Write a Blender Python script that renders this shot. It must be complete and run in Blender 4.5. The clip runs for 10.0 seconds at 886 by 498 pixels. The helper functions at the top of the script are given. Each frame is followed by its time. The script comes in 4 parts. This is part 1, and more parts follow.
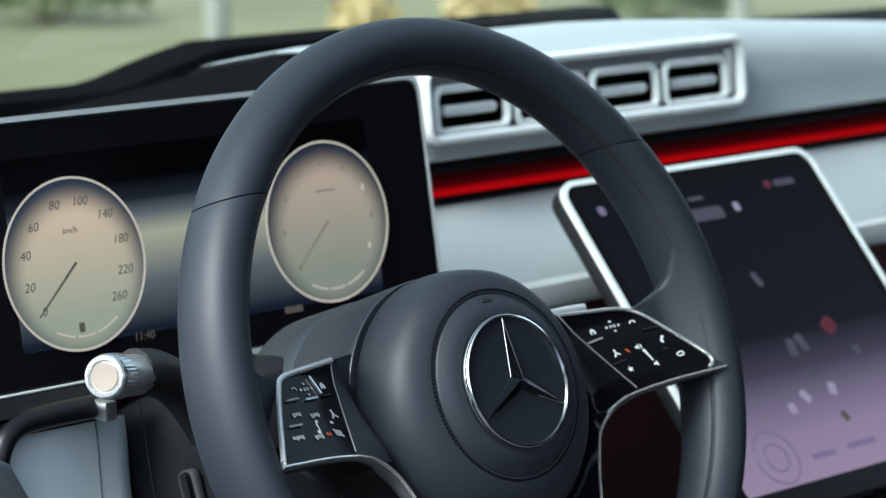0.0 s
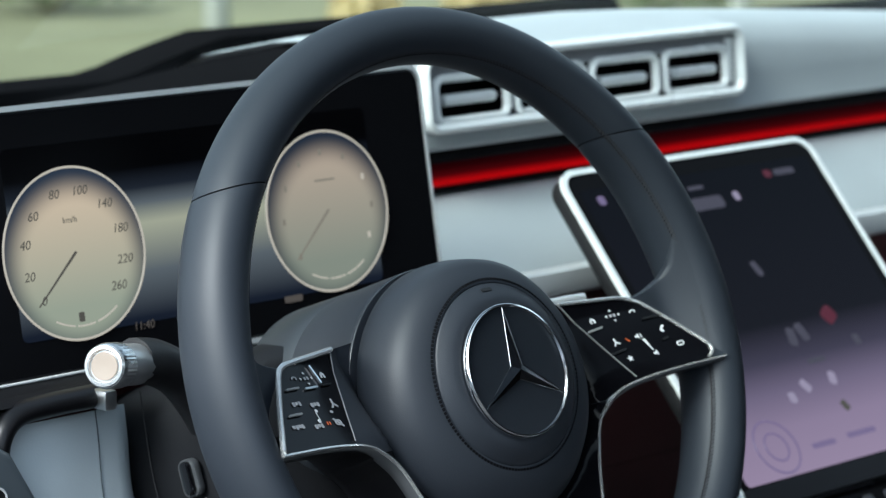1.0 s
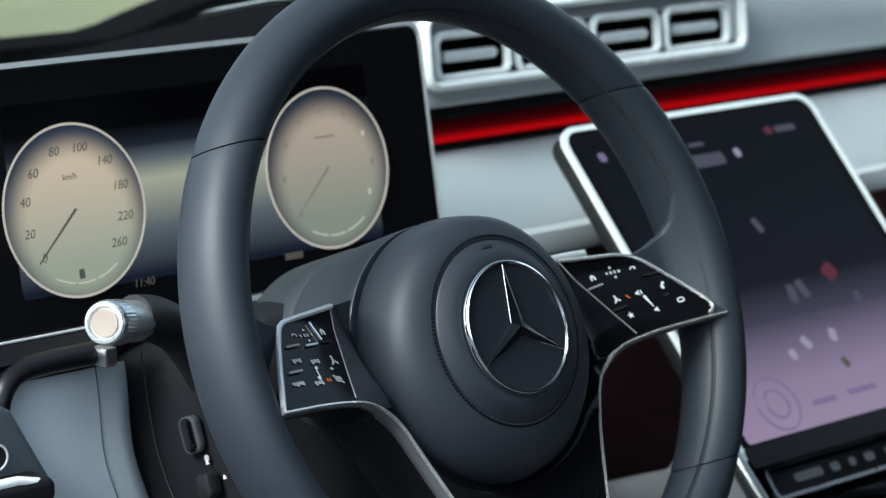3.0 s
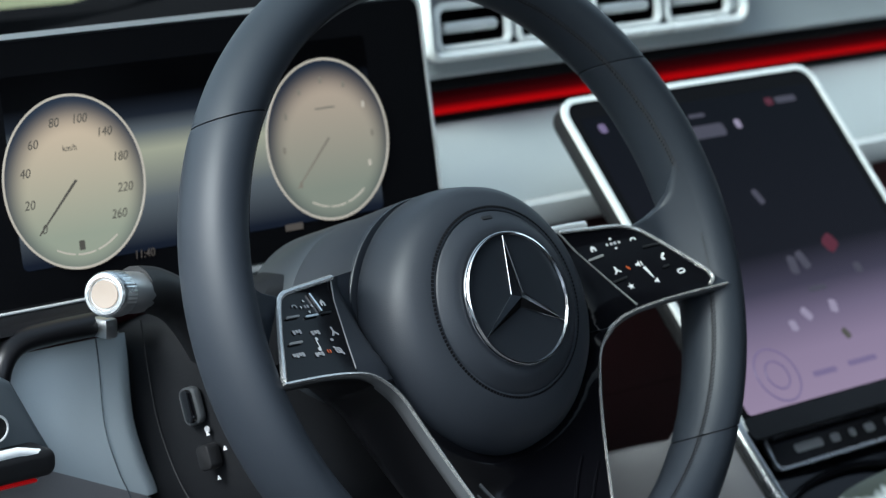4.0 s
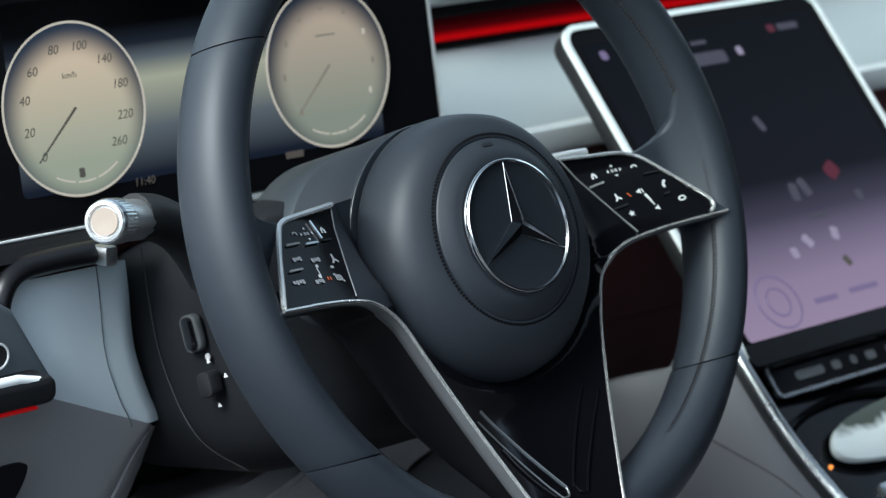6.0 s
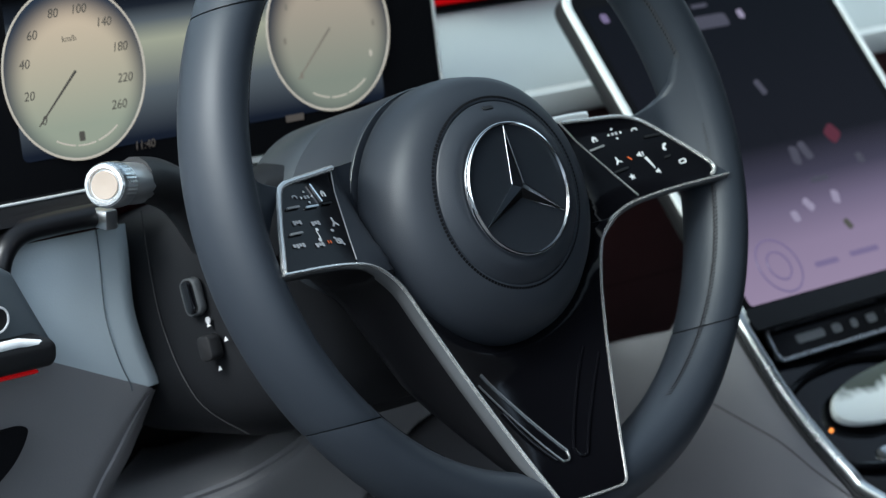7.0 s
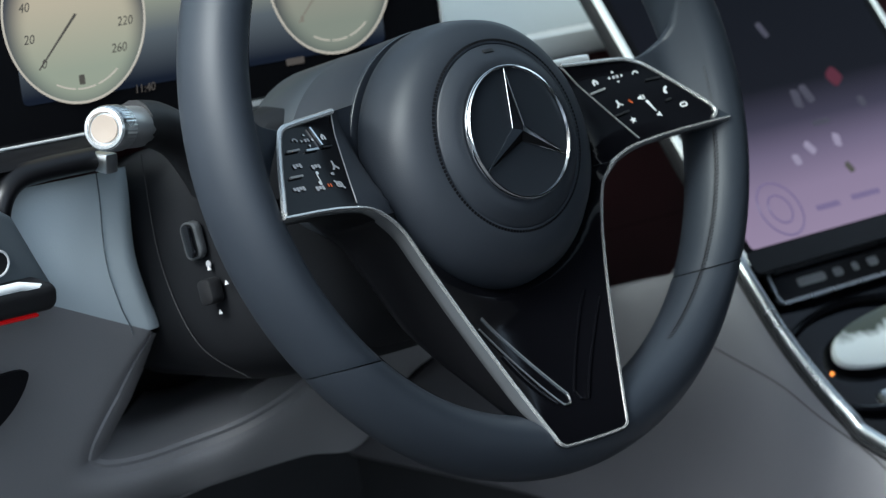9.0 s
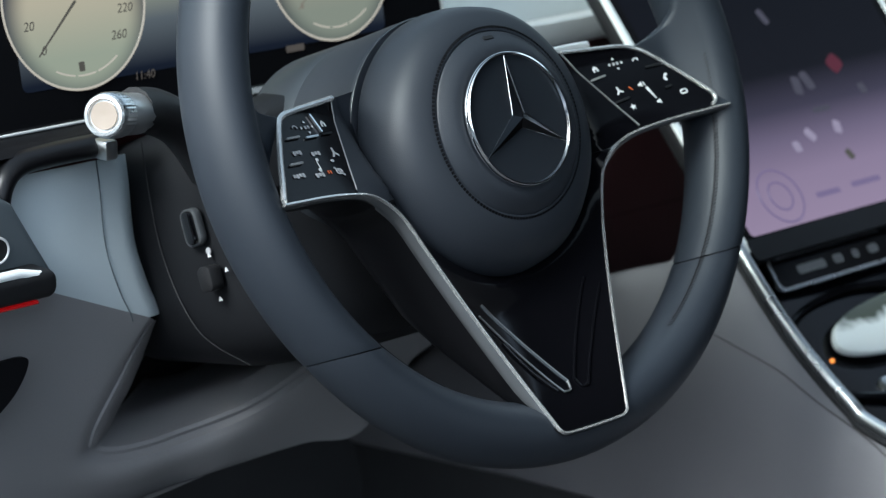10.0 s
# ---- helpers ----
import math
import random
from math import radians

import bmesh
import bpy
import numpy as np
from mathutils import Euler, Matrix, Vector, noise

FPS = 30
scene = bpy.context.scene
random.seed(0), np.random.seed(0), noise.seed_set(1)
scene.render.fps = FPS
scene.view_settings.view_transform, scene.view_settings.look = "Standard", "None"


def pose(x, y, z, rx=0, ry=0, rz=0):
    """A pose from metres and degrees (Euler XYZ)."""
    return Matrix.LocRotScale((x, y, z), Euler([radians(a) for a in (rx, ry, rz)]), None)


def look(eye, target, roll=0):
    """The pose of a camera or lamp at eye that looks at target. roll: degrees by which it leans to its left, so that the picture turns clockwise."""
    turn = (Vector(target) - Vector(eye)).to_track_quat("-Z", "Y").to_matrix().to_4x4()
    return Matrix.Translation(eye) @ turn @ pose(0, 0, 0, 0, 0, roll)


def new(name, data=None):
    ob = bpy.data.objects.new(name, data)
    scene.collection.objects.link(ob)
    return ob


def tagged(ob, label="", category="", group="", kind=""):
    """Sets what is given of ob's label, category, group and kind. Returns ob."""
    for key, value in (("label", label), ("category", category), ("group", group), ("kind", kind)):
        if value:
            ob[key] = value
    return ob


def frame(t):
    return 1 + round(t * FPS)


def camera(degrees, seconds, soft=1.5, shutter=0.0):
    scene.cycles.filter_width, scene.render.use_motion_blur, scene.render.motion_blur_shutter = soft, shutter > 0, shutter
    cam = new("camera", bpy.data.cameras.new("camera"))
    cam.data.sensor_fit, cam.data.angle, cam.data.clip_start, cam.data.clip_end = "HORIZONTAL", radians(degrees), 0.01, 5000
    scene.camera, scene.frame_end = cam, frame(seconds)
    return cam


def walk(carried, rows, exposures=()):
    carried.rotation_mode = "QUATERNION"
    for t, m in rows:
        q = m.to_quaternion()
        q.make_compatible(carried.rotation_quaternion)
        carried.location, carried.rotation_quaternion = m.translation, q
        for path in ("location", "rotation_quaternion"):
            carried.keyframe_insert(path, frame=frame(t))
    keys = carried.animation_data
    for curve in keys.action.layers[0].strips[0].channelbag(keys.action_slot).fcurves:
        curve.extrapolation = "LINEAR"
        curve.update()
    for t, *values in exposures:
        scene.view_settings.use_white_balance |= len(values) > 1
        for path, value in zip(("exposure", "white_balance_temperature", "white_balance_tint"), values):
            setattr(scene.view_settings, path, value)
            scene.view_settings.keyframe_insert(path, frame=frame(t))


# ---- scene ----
cam = camera(17.82, 10.0, soft=1.2)
cam.data.dof.use_dof = True
cam.data.dof.focus_distance = 1.43
cam.data.dof.aperture_fstop = 12.0
PATH = [
    (0.0, -1.0391, -1.0386, 1.2517, 79.973, -0.106, -44.192),
    (0.5, -1.0389, -1.0386, 1.2516, 79.884, -0.102, -44.189),
    (1.0, -1.0387, -1.0386, 1.2515, 79.762, -0.098, -44.186),
    (1.5, -1.0385, -1.0385, 1.2514, 79.595, -0.091, -44.181),
    (2.0, -1.0382, -1.0385, 1.2512, 79.372, -0.083, -44.174),
    (2.5, -1.0378, -1.0384, 1.2510, 79.149, -0.075, -44.167),
    (4.0, -1.0367, -1.0382, 1.2502, 78.337, -0.043, -44.143),
    (4.5, -1.0362, -1.0381, 1.2499, 78.003, -0.030, -44.132),
    (5.0, -1.0356, -1.0380, 1.2496, 77.614, -0.015, -44.120),
    (5.5, -1.0351, -1.0379, 1.2493, 77.258, -0.001, -44.109),
    (7.0, -1.0335, -1.0376, 1.2483, 76.167, 0.041, -44.074),
    (7.5, -1.0330, -1.0375, 1.2480, 75.845, 0.054, -44.064),
    (8.0, -1.0325, -1.0374, 1.2477, 75.533, 0.066, -44.053),
    (8.5, -1.0322, -1.0373, 1.2475, 75.277, 0.076, -44.045),
    (9.0, -1.0318, -1.0372, 1.2473, 75.043, 0.086, -44.037),
    (9.5, -1.0316, -1.0372, 1.2471, 74.876, 0.092, -44.031),
    (10.0, -1.0314, -1.0372, 1.2470, 74.787, 0.096, -44.028),
]
EXPOSURE, KELVIN, TINT = 1.47, 5780, 2
walk(cam, [(t, pose(x, y, z, rx, ry, rz)) for t, x, y, z, rx, ry, rz in PATH], [(0.0, EXPOSURE, KELVIN, TINT), (10.0, EXPOSURE, KELVIN, TINT)])

# ---- light: an open sky, hazy sun over the open door ----
world = bpy.data.worlds.new("sky")
scene.world = world
world.use_nodes = True
wn = world.node_tree
bg = wn.nodes["Background"]
sky = wn.nodes.new("ShaderNodeTexSky")
sky.sky_type = "NISHITA"
sky.sun_disc = False
sky.sun_elevation = radians(42)
sky.sun_rotation = radians(274)
sky.air_density = 1.0
sky.dust_density = 3.0
bg.inputs["Strength"].default_value = 0.15
haze = wn.nodes.new("ShaderNodeHueSaturation")
haze.inputs["Saturation"].default_value = 0.5
wn.links.new(sky.outputs["Color"], haze.inputs["Color"])
wn.links.new(haze.outputs["Color"], bg.inputs["Color"])
sun = new("sun", bpy.data.lights.new("sun", "SUN"))
sun.data.energy = 1.5
sun.data.angle = radians(25)
sun.data.color = (1.0, 0.97, 0.93)
sun.matrix_world = look((-3.6, 0.1, 3.25), (0, 0, 0))


# ---- materials ----
def mat(name, color, rough=0.5, metal=0.0, spec=0.5, coat=0.0):
    m = bpy.data.materials.new(name)
    m.use_nodes = True
    b = m.node_tree.nodes["Principled BSDF"]
    b.inputs["Base Color"].default_value = (*color, 1)
    b.inputs["Roughness"].default_value = rough
    b.inputs["Metallic"].default_value = metal
    b.inputs["Specular IOR Level"].default_value = spec
    b.inputs["Coat Weight"].default_value = coat
    b.inputs["Coat Roughness"].default_value = 0.05
    return m


def textured(name, color, rough, grain=900.0, bump=0.12, tone=0.12, spec=0.5, metal=0.0, blotch=14.0):
    """A surface with fine grain relief, and a slow drift of tone and gloss."""
    m = mat(name, color, rough, metal, spec)
    nt = m.node_tree
    b = nt.nodes["Principled BSDF"]
    co = nt.nodes.new("ShaderNodeTexCoord")
    big = nt.nodes.new("ShaderNodeTexNoise")
    big.inputs["Scale"].default_value = blotch
    big.inputs["Detail"].default_value = 4
    nt.links.new(co.outputs["Object"], big.inputs["Vector"])
    mix = nt.nodes.new("ShaderNodeMix")
    mix.data_type = "RGBA"
    mix.inputs["A"].default_value = (*[c * (1 - tone) for c in color], 1)
    mix.inputs["B"].default_value = (*[min(1, c * (1 + tone)) for c in color], 1)
    nt.links.new(big.outputs["Fac"], mix.inputs["Factor"])
    nt.links.new(mix.outputs["Result"], b.inputs["Base Color"])
    rr = nt.nodes.new("ShaderNodeMapRange")
    rr.inputs["To Min"].default_value = max(0.02, rough - 0.06)
    rr.inputs["To Max"].default_value = min(1, rough + 0.06)
    nt.links.new(big.outputs["Fac"], rr.inputs["Value"])
    nt.links.new(rr.outputs["Result"], b.inputs["Roughness"])
    if bump:
        cell = nt.nodes.new("ShaderNodeTexVoronoi")
        cell.inputs["Scale"].default_value = grain
        nt.links.new(co.outputs["Object"], cell.inputs["Vector"])
        bp = nt.nodes.new("ShaderNodeBump")
        bp.inputs["Strength"].default_value = bump
        bp.inputs["Distance"].default_value = 0.0004
        nt.links.new(cell.outputs["Distance"], bp.inputs["Height"])
        nt.links.new(bp.outputs["Normal"], b.inputs["Normal"])
    return m


def glow(name, color, strength, rough=0.35):
    m = mat(name, (0.01, 0.01, 0.012), rough, spec=0.1)
    b = m.node_tree.nodes["Principled BSDF"]
    b.inputs["Emission Color"].default_value = (*color, 1)
    b.inputs["Emission Strength"].default_value = strength
    return m


def display(name, stops, strength, axis="Y", low=0.0, high=1.0, rough=0.12):
    """A lit screen whose picture runs through the colours of stops along one of its own axes."""
    m = mat(name, (0.002, 0.002, 0.0025), rough, spec=0.025)
    nt = m.node_tree
    b = nt.nodes["Principled BSDF"]
    co = nt.nodes.new("ShaderNodeTexCoord")
    sep = nt.nodes.new("ShaderNodeSeparateXYZ")
    nt.links.new(co.outputs["Object"], sep.inputs["Vector"])
    rng = nt.nodes.new("ShaderNodeMapRange")
    rng.inputs["From Min"].default_value = low
    rng.inputs["From Max"].default_value = high
    nt.links.new(sep.outputs[axis], rng.inputs["Value"])
    ramp = nt.nodes.new("ShaderNodeValToRGB")
    el = ramp.color_ramp.elements
    el[0].position, el[0].color = stops[0][0], (*stops[0][1], 1)
    el[1].position, el[1].color = stops[-1][0], (*stops[-1][1], 1)
    for pos, c in stops[1:-1]:
        e = el.new(pos)
        e.color = (*c, 1)
    nt.links.new(rng.outputs["Result"], ramp.inputs["Fac"])
    nt.links.new(ramp.outputs["Color"], b.inputs["Emission Color"])
    b.inputs["Emission Strength"].default_value = strength
    return m


BLACK_LEATHER = textured("black_leather", (0.0180, 0.0225, 0.0300), 0.52, 1300, 0.05, 0.16, spec=0.42)
EDGE_SILVER = textured("edge_silver", (0.74, 0.74, 0.72), 0.25, 900, 0.0, 0.06, metal=0.75)
SHADED_LEATHER = textured("shaded_grey_leather", (0.207, 0.201, 0.205), 0.55, 900, 0.14, 0.08)
DISC_GLINT = textured("disc_glint", (0.34, 0.28, 0.23), 0.25, 900, 0.0, 0.05)
HUB_LEATHER = textured("hub_leather", (0.0190, 0.0228, 0.0300), 0.52, 1300, 0.08, 0.18)
GREY_LEATHER = textured("grey_leather", (0.50, 0.555, 0.575), 0.48, 900, 0.12, 0.08)
DASH_LEATHER = textured("dash_leather", (0.43, 0.465, 0.475), 0.42, 900, 0.10, 0.08)
SOFT_BLACK = textured("soft_black_plastic", (0.009, 0.009, 0.010), 0.5, 1200, 0.08, 0.15, spec=0.35)
FELT_BLACK = textured("black_felt", (0.008, 0.008, 0.009), 0.9, 700, 0.06, 0.2, spec=0.0)
SHROUD_BLACK = textured("shroud_black", (0.009, 0.0095, 0.011), 0.5, 700, 0.10, 0.2, spec=0.16)
CONSOLE_LEATHER = textured("console_leather", (0.146, 0.141, 0.149), 0.55, 900, 0.14, 0.1)
BACK_GLOSS = textured("spoke_back_black", (0.005, 0.005, 0.006), 0.30, 900, 0.0, 0.1, spec=0.25)
DEEP_BLACK = textured("black_trim", (0.004, 0.004, 0.005), 0.6, 700, 0.06, 0.2, spec=0.12)
GLOSS_BLACK = mat("piano_black", (0.003, 0.003, 0.004), 0.06, coat=0.5)
CHROME = textured("chrome", (0.82, 0.83, 0.85), 0.08, 60, 0.0, 0.03, metal=1.0)
SATIN = textured("satin_silver", (0.66, 0.68, 0.69), 0.28, 900, 0.0, 0.05, metal=1.0)
PALE_SILVER = textured("pale_silver", (0.84, 0.86, 0.86), 0.24, 900, 0.0, 0.04, metal=0.75)
SLATE = textured("slate_panel", (0.09, 0.105, 0.115), 0.4, 900, 0.08, 0.1)
THREAD = textured("thread", (0.012, 0.013, 0.016), 0.7, 900, 0.0, 0.1)
WHITE_PRINT = mat("white_print", (0.62, 0.62, 0.62), 0.5)
FADED_PRINT = mat("faded_print", (0.34, 0.34, 0.35), 0.5)
SATIN_BLACK = textured("satin_black", (0.006, 0.006, 0.007), 0.30, 900, 0.0, 0.1, spec=0.25)
SPOKE_BLACK = mat("spoke_black", (0.003, 0.003, 0.004), 0.14, spec=0.14)
DARKENED_CHROME = textured("darkened_chrome", (0.055, 0.058, 0.064), 0.16, 60, 0.0, 0.05, metal=1.0)
def reflection_paint():
    """Pale gloss with dark olive mottling along the far edge: a painted outdoor reflection."""
    m = mat("reflection_paint", (0.6, 0.6, 0.6), 0.12, coat=0.4)
    nt = m.node_tree
    co = nt.nodes.new("ShaderNodeTexCoord")
    sep = nt.nodes.new("ShaderNodeSeparateXYZ")
    nt.links.new(co.outputs["Object"], sep.inputs[0])
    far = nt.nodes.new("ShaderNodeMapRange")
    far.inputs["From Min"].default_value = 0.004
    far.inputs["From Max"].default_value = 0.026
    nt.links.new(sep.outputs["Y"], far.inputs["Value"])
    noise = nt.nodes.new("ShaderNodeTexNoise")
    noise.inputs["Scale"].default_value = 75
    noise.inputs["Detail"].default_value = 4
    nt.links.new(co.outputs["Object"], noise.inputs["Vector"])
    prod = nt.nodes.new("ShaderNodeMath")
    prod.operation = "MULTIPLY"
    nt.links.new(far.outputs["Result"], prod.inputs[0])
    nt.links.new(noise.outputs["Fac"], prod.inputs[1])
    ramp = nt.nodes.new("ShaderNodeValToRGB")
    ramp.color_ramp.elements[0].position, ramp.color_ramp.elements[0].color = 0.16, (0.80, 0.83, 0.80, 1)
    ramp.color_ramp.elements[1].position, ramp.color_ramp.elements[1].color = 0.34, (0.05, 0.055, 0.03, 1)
    nt.links.new(prod.outputs[0], ramp.inputs["Fac"])
    nt.links.new(ramp.outputs["Color"], nt.nodes["Principled BSDF"].inputs["Base Color"])
    return m


REFLECTED_OUTDOORS = reflection_paint()
SILVER_PAINT = textured("silver_paint", (0.70, 0.72, 0.72), 0.30, 900, 0.0, 0.04, metal=0.3)
TRIM_PALE = textured("pale_trim_paint", (0.86, 0.88, 0.87), 0.26, 900, 0.0, 0.04, metal=0.1)
GUNMETAL = textured("gunmetal_satin", (0.10, 0.105, 0.11), 0.32, 900, 0.0, 0.08, metal=0.5)
COLLAR_GREY = textured("collar_grey", (0.46, 0.465, 0.47), 0.30, 900, 0.0, 0.08, metal=0.7)
SCREEN_GLASS = mat("screen_glass", (0.006, 0.006, 0.007), 0.12, spec=0.02)
DIM_PRINT = mat("grey_print", (0.22, 0.22, 0.22), 0.4)
ORANGE_PRINT = mat("orange_print", (0.55, 0.10, 0.02), 0.5)
RED_LIGHT = glow("red_light_line", (1.0, 0.004, 0.006), 0.08)
RED_STRIP = display("red_light_strip", [(0.0, (0.25, 0.0, 0.002)), (0.14, (1.0, 0.0, 0.003)), (0.26, (0.62, 0.0, 0.003)), (0.42, (0.12, 0.0, 0.002)), (0.7, (0.03, 0.0, 0.001)), (1.0, (0.015, 0.0, 0.001))], 0.17, "Z", 0.0560, 0.0740)
SLOT_METAL = textured("slot_metal", (0.40, 0.45, 0.48), 0.24, 900, 0.0, 0.06, metal=0.9)
COLLAR_SHEEN = textured("collar_sheen", (0.026, 0.030, 0.035), 0.32, 1200, 0.05, 0.12, spec=0.6)
BRUSHED_GREY = textured("brushed_grey", (0.24, 0.245, 0.25), 0.30, 900, 0.0, 0.06, metal=0.85)
MAROON = textured("red_tinted_panel", (0.09, 0.028, 0.030), 0.4, 300, 0.03, 0.4)
HEADLINER = textured("headliner_cloth", (0.05, 0.05, 0.053), 0.9, 700, 0.3, 0.1, spec=0.1)
CARPET = textured("black_carpet", (0.040, 0.040, 0.042), 0.9, 500, 0.5, 0.3, spec=0.1)


# ---- mesh tools ----
def part(name, bm, material, parent=None, label="", smooth=True):
    me = bpy.data.meshes.new(name)
    bmesh.ops.recalc_face_normals(bm, faces=bm.faces[:])
    bm.to_mesh(me)
    bm.free()
    me.materials.append(material)
    if smooth:
        me.shade_smooth()
        me.set_sharp_from_angle(angle=radians(38))
    ob = new(name, me)
    if parent is not None:
        ob.parent = parent
    if label:
        ob["label"] = label
    return ob


def thing(name, m, label, category, group="", kind=""):
    ob = new(name)
    ob.empty_display_size = 0.02
    ob.matrix_world = m
    return tagged(ob, label, category, group, kind)


def spline(pts, n=8, closed=False):
    """Points of a smooth curve through pts."""
    pts = [Vector(p) for p in pts]
    out, k = [], len(pts)
    for i in range(k if closed else k - 1):
        if closed:
            a, b, c, d = (pts[(i + j) % k] for j in (-1, 0, 1, 2))
        else:
            a, b, c, d = pts[max(i - 1, 0)], pts[i], pts[i + 1], pts[min(i + 2, k - 1)]
        for s in range(n):
            t = s / n
            out.append(0.5 * (2 * b + (c - a) * t + (2 * a - 5 * b + 4 * c - d) * t * t + (3 * b - a - 3 * c + d) * t ** 3))
    if not closed:
        out.append(pts[-1])
    return out


def skin(rings, closed_u=False, closed_v=False, caps=False):
    """A surface through rows of points."""
    bm = bmesh.new()
    vs = [[bm.verts.new(p) for p in r] for r in rings]
    m, n = len(vs), len(vs[0])
    for i in range(m if closed_v else m - 1):
        for j in range(n if closed_u else n - 1):
            q = (vs[i][j], vs[i][(j + 1) % n], vs[(i + 1) % m][(j + 1) % n], vs[(i + 1) % m][j])
            if len(set(q)) == 4:
                bm.faces.new(q)
    if caps:
        bm.faces.new(vs[0])
        bm.faces.new(vs[-1][::-1])
    return bm


def revolve(profile, n=64, cy=0.0, low=None):
    """Turns (radius, z) pairs round the z axis through (0, cy)."""
    rings = []
    for r, z in profile:
        if low is not None:
            cy = float(np.interp(z, (-0.002, 0.015), low))
        rings.append([(r * math.cos(2 * math.pi * i / n), cy + r * math.sin(2 * math.pi * i / n), z) for i in range(n)])
    return skin(rings, closed_u=True, caps=True)


def flatten_below(bm, cy, z0):
    """Squashes the lower half of a round housing, more so towards its back."""
    for v in bm.verts:
        if v.co.y < cy:
            v.co.y = cy + (v.co.y - cy) * (1 - 0.5 * min(1.0, max(0.0, (z0 - v.co.z) / 0.02)))
    return bm


def tube(path, r, sides=8, closed=False, flat=1.0, up=(0, 0, 1)):
    """A bar along a path; flat stretches its section along up."""
    path = [Vector(p) for p in path]
    up = Vector(up)
    rings, k = [], len(path)
    for i, p in enumerate(path):
        a = path[(i - 1) % k] if closed or i else p
        b = path[(i + 1) % k] if closed or i < k - 1 else p
        t = (b - a).normalized()
        s = t.cross(up).normalized()
        u = s.cross(t).normalized()
        rings.append([p + r * (math.cos(2 * math.pi * j / sides) * s + flat * math.sin(2 * math.pi * j / sides) * u) for j in range(sides)])
    return skin(rings, closed_u=True, closed_v=closed, caps=not closed)


def rounded(w, h, r, n=6):
    """The outline of a rounded rectangle about the origin."""
    out = []
    for cx, cy, a in ((w / 2 - r, h / 2 - r, 0), (-w / 2 + r, h / 2 - r, 90), (-w / 2 + r, -h / 2 + r, 180), (w / 2 - r, -h / 2 + r, 270)):
        for i in range(n + 1):
            q = radians(a + 90 * i / n)
            out.append((cx + r * math.cos(q), cy + r * math.sin(q)))
    return out


def slab(outline, z0, z1, bevel=0.0, seg=2):
    """A plate of that outline in the xy plane from z0 to z1, its rims rounded."""
    bm = bmesh.new()
    face = bm.faces.new([bm.verts.new((p[0], p[1], z0)) for p in outline])
    got = bmesh.ops.extrude_face_region(bm, geom=[face])
    moved = [e for e in got["geom"] if isinstance(e, bmesh.types.BMVert)]
    bmesh.ops.translate(bm, verts=moved, vec=(0, 0, z1 - z0))
    if bevel:
        edges = [e for e in bm.edges if abs(e.verts[0].co.z - e.verts[1].co.z) < 1e-7]
        bmesh.ops.bevel(bm, geom=edges, offset=bevel, segments=seg, profile=0.5, affect="EDGES")
    return bm


def frame_ring(outer, inner, z0, z1):
    """A flat frame between two outlines of equally many points."""
    k = len(outer)
    rings = [[(*outer[i], z0) for i in range(k)], [(*outer[i], z1) for i in range(k)], [(*inner[i], z1) for i in range(k)], [(*inner[i], z0) for i in range(k)]]
    return skin(rings, closed_u=True, closed_v=True)


def box(x0, x1, y0, y1, z0, z1, bevel=0.0):
    bm = bmesh.new()
    bmesh.ops.create_cube(bm, size=1)
    for v in bm.verts:
        v.co = Vector(((x0 + x1) / 2 + v.co.x * (x1 - x0), (y0 + y1) / 2 + v.co.y * (y1 - y0), (z0 + z1) / 2 + v.co.z * (z1 - z0)))
    if bevel:
        bmesh.ops.bevel(bm, geom=bm.edges[:], offset=bevel, segments=2, profile=0.5, affect="EDGES")
    return bm


def writing(text, size, material, parent, at, label="", turn=0.0, shear=0.0):
    """Raised lettering as a mesh, in the parent's xy plane."""
    cu = bpy.data.curves.new("lettering", "FONT")
    cu.body, cu.size, cu.extrude, cu.shear = text, size, 0.00006, shear
    cu.align_x, cu.align_y = "CENTER", "CENTER"
    cu.resolution_u = 3
    tmp = new("lettering", cu)
    me = bpy.data.meshes.new_from_object(tmp.evaluated_get(bpy.context.evaluated_depsgraph_get()))
    bpy.data.objects.remove(tmp)
    me.materials.clear()
    me.materials.append(material)
    ob = new("lettering", me)
    ob.parent = parent
    ob.matrix_local = pose(*at, 0, 0, turn)
    if label:
        ob["label"] = label
    return ob


# ---- the car's dashboard and shell ----
CX = 0.40          # the car's middle; the wheel stands at x = 0


def lerp_rows(profile_at, xs):
    return [[(x, y, z) for y, z in profile_at(x)] for x in xs]


def crest(x):
    """Height of the dashboard's upper edge."""
    return 1.056 - 0.075 * max(0.0, x - 0.50) ** 1.1 - 0.12 * max(0.0, 0.24 - x)


def build_dashboard():
    dash = thing("dashboard", pose(CX, 0.3, 0.9), "pale blue-grey leather dashboard with a glowing red strip", "dashboard", kind="structure")
    inv = dash.matrix_world.inverted()

    def put(name, bm, material, label="", smooth=True):
        bm.transform(inv)
        return part(name, bm, material, dash, label, smooth)

    xs = [-0.46 + 1.72 * i / 60 for i in range(61)]

    def upper(x):
        c = crest(x)
        return [(0.74, 0.955), (0.62, 0.985), (0.50, c - 0.022), (0.42, c - 0.006), (0.36, c), (0.33, c - 0.002), (0.312, c - 0.010), (0.304, c - 0.024),
                (0.301, 1.005), (0.299, 0.990), (0.297, 0.984), (0.300, 0.981), (0.33, 0.980)]
    left, mid, right = [0.218, 0.228, 0.2385], [0.2385 + 0.321 * i / 16 for i in range(17)], [0.5595, 0.575] + [x for x in xs if x > 0.59]
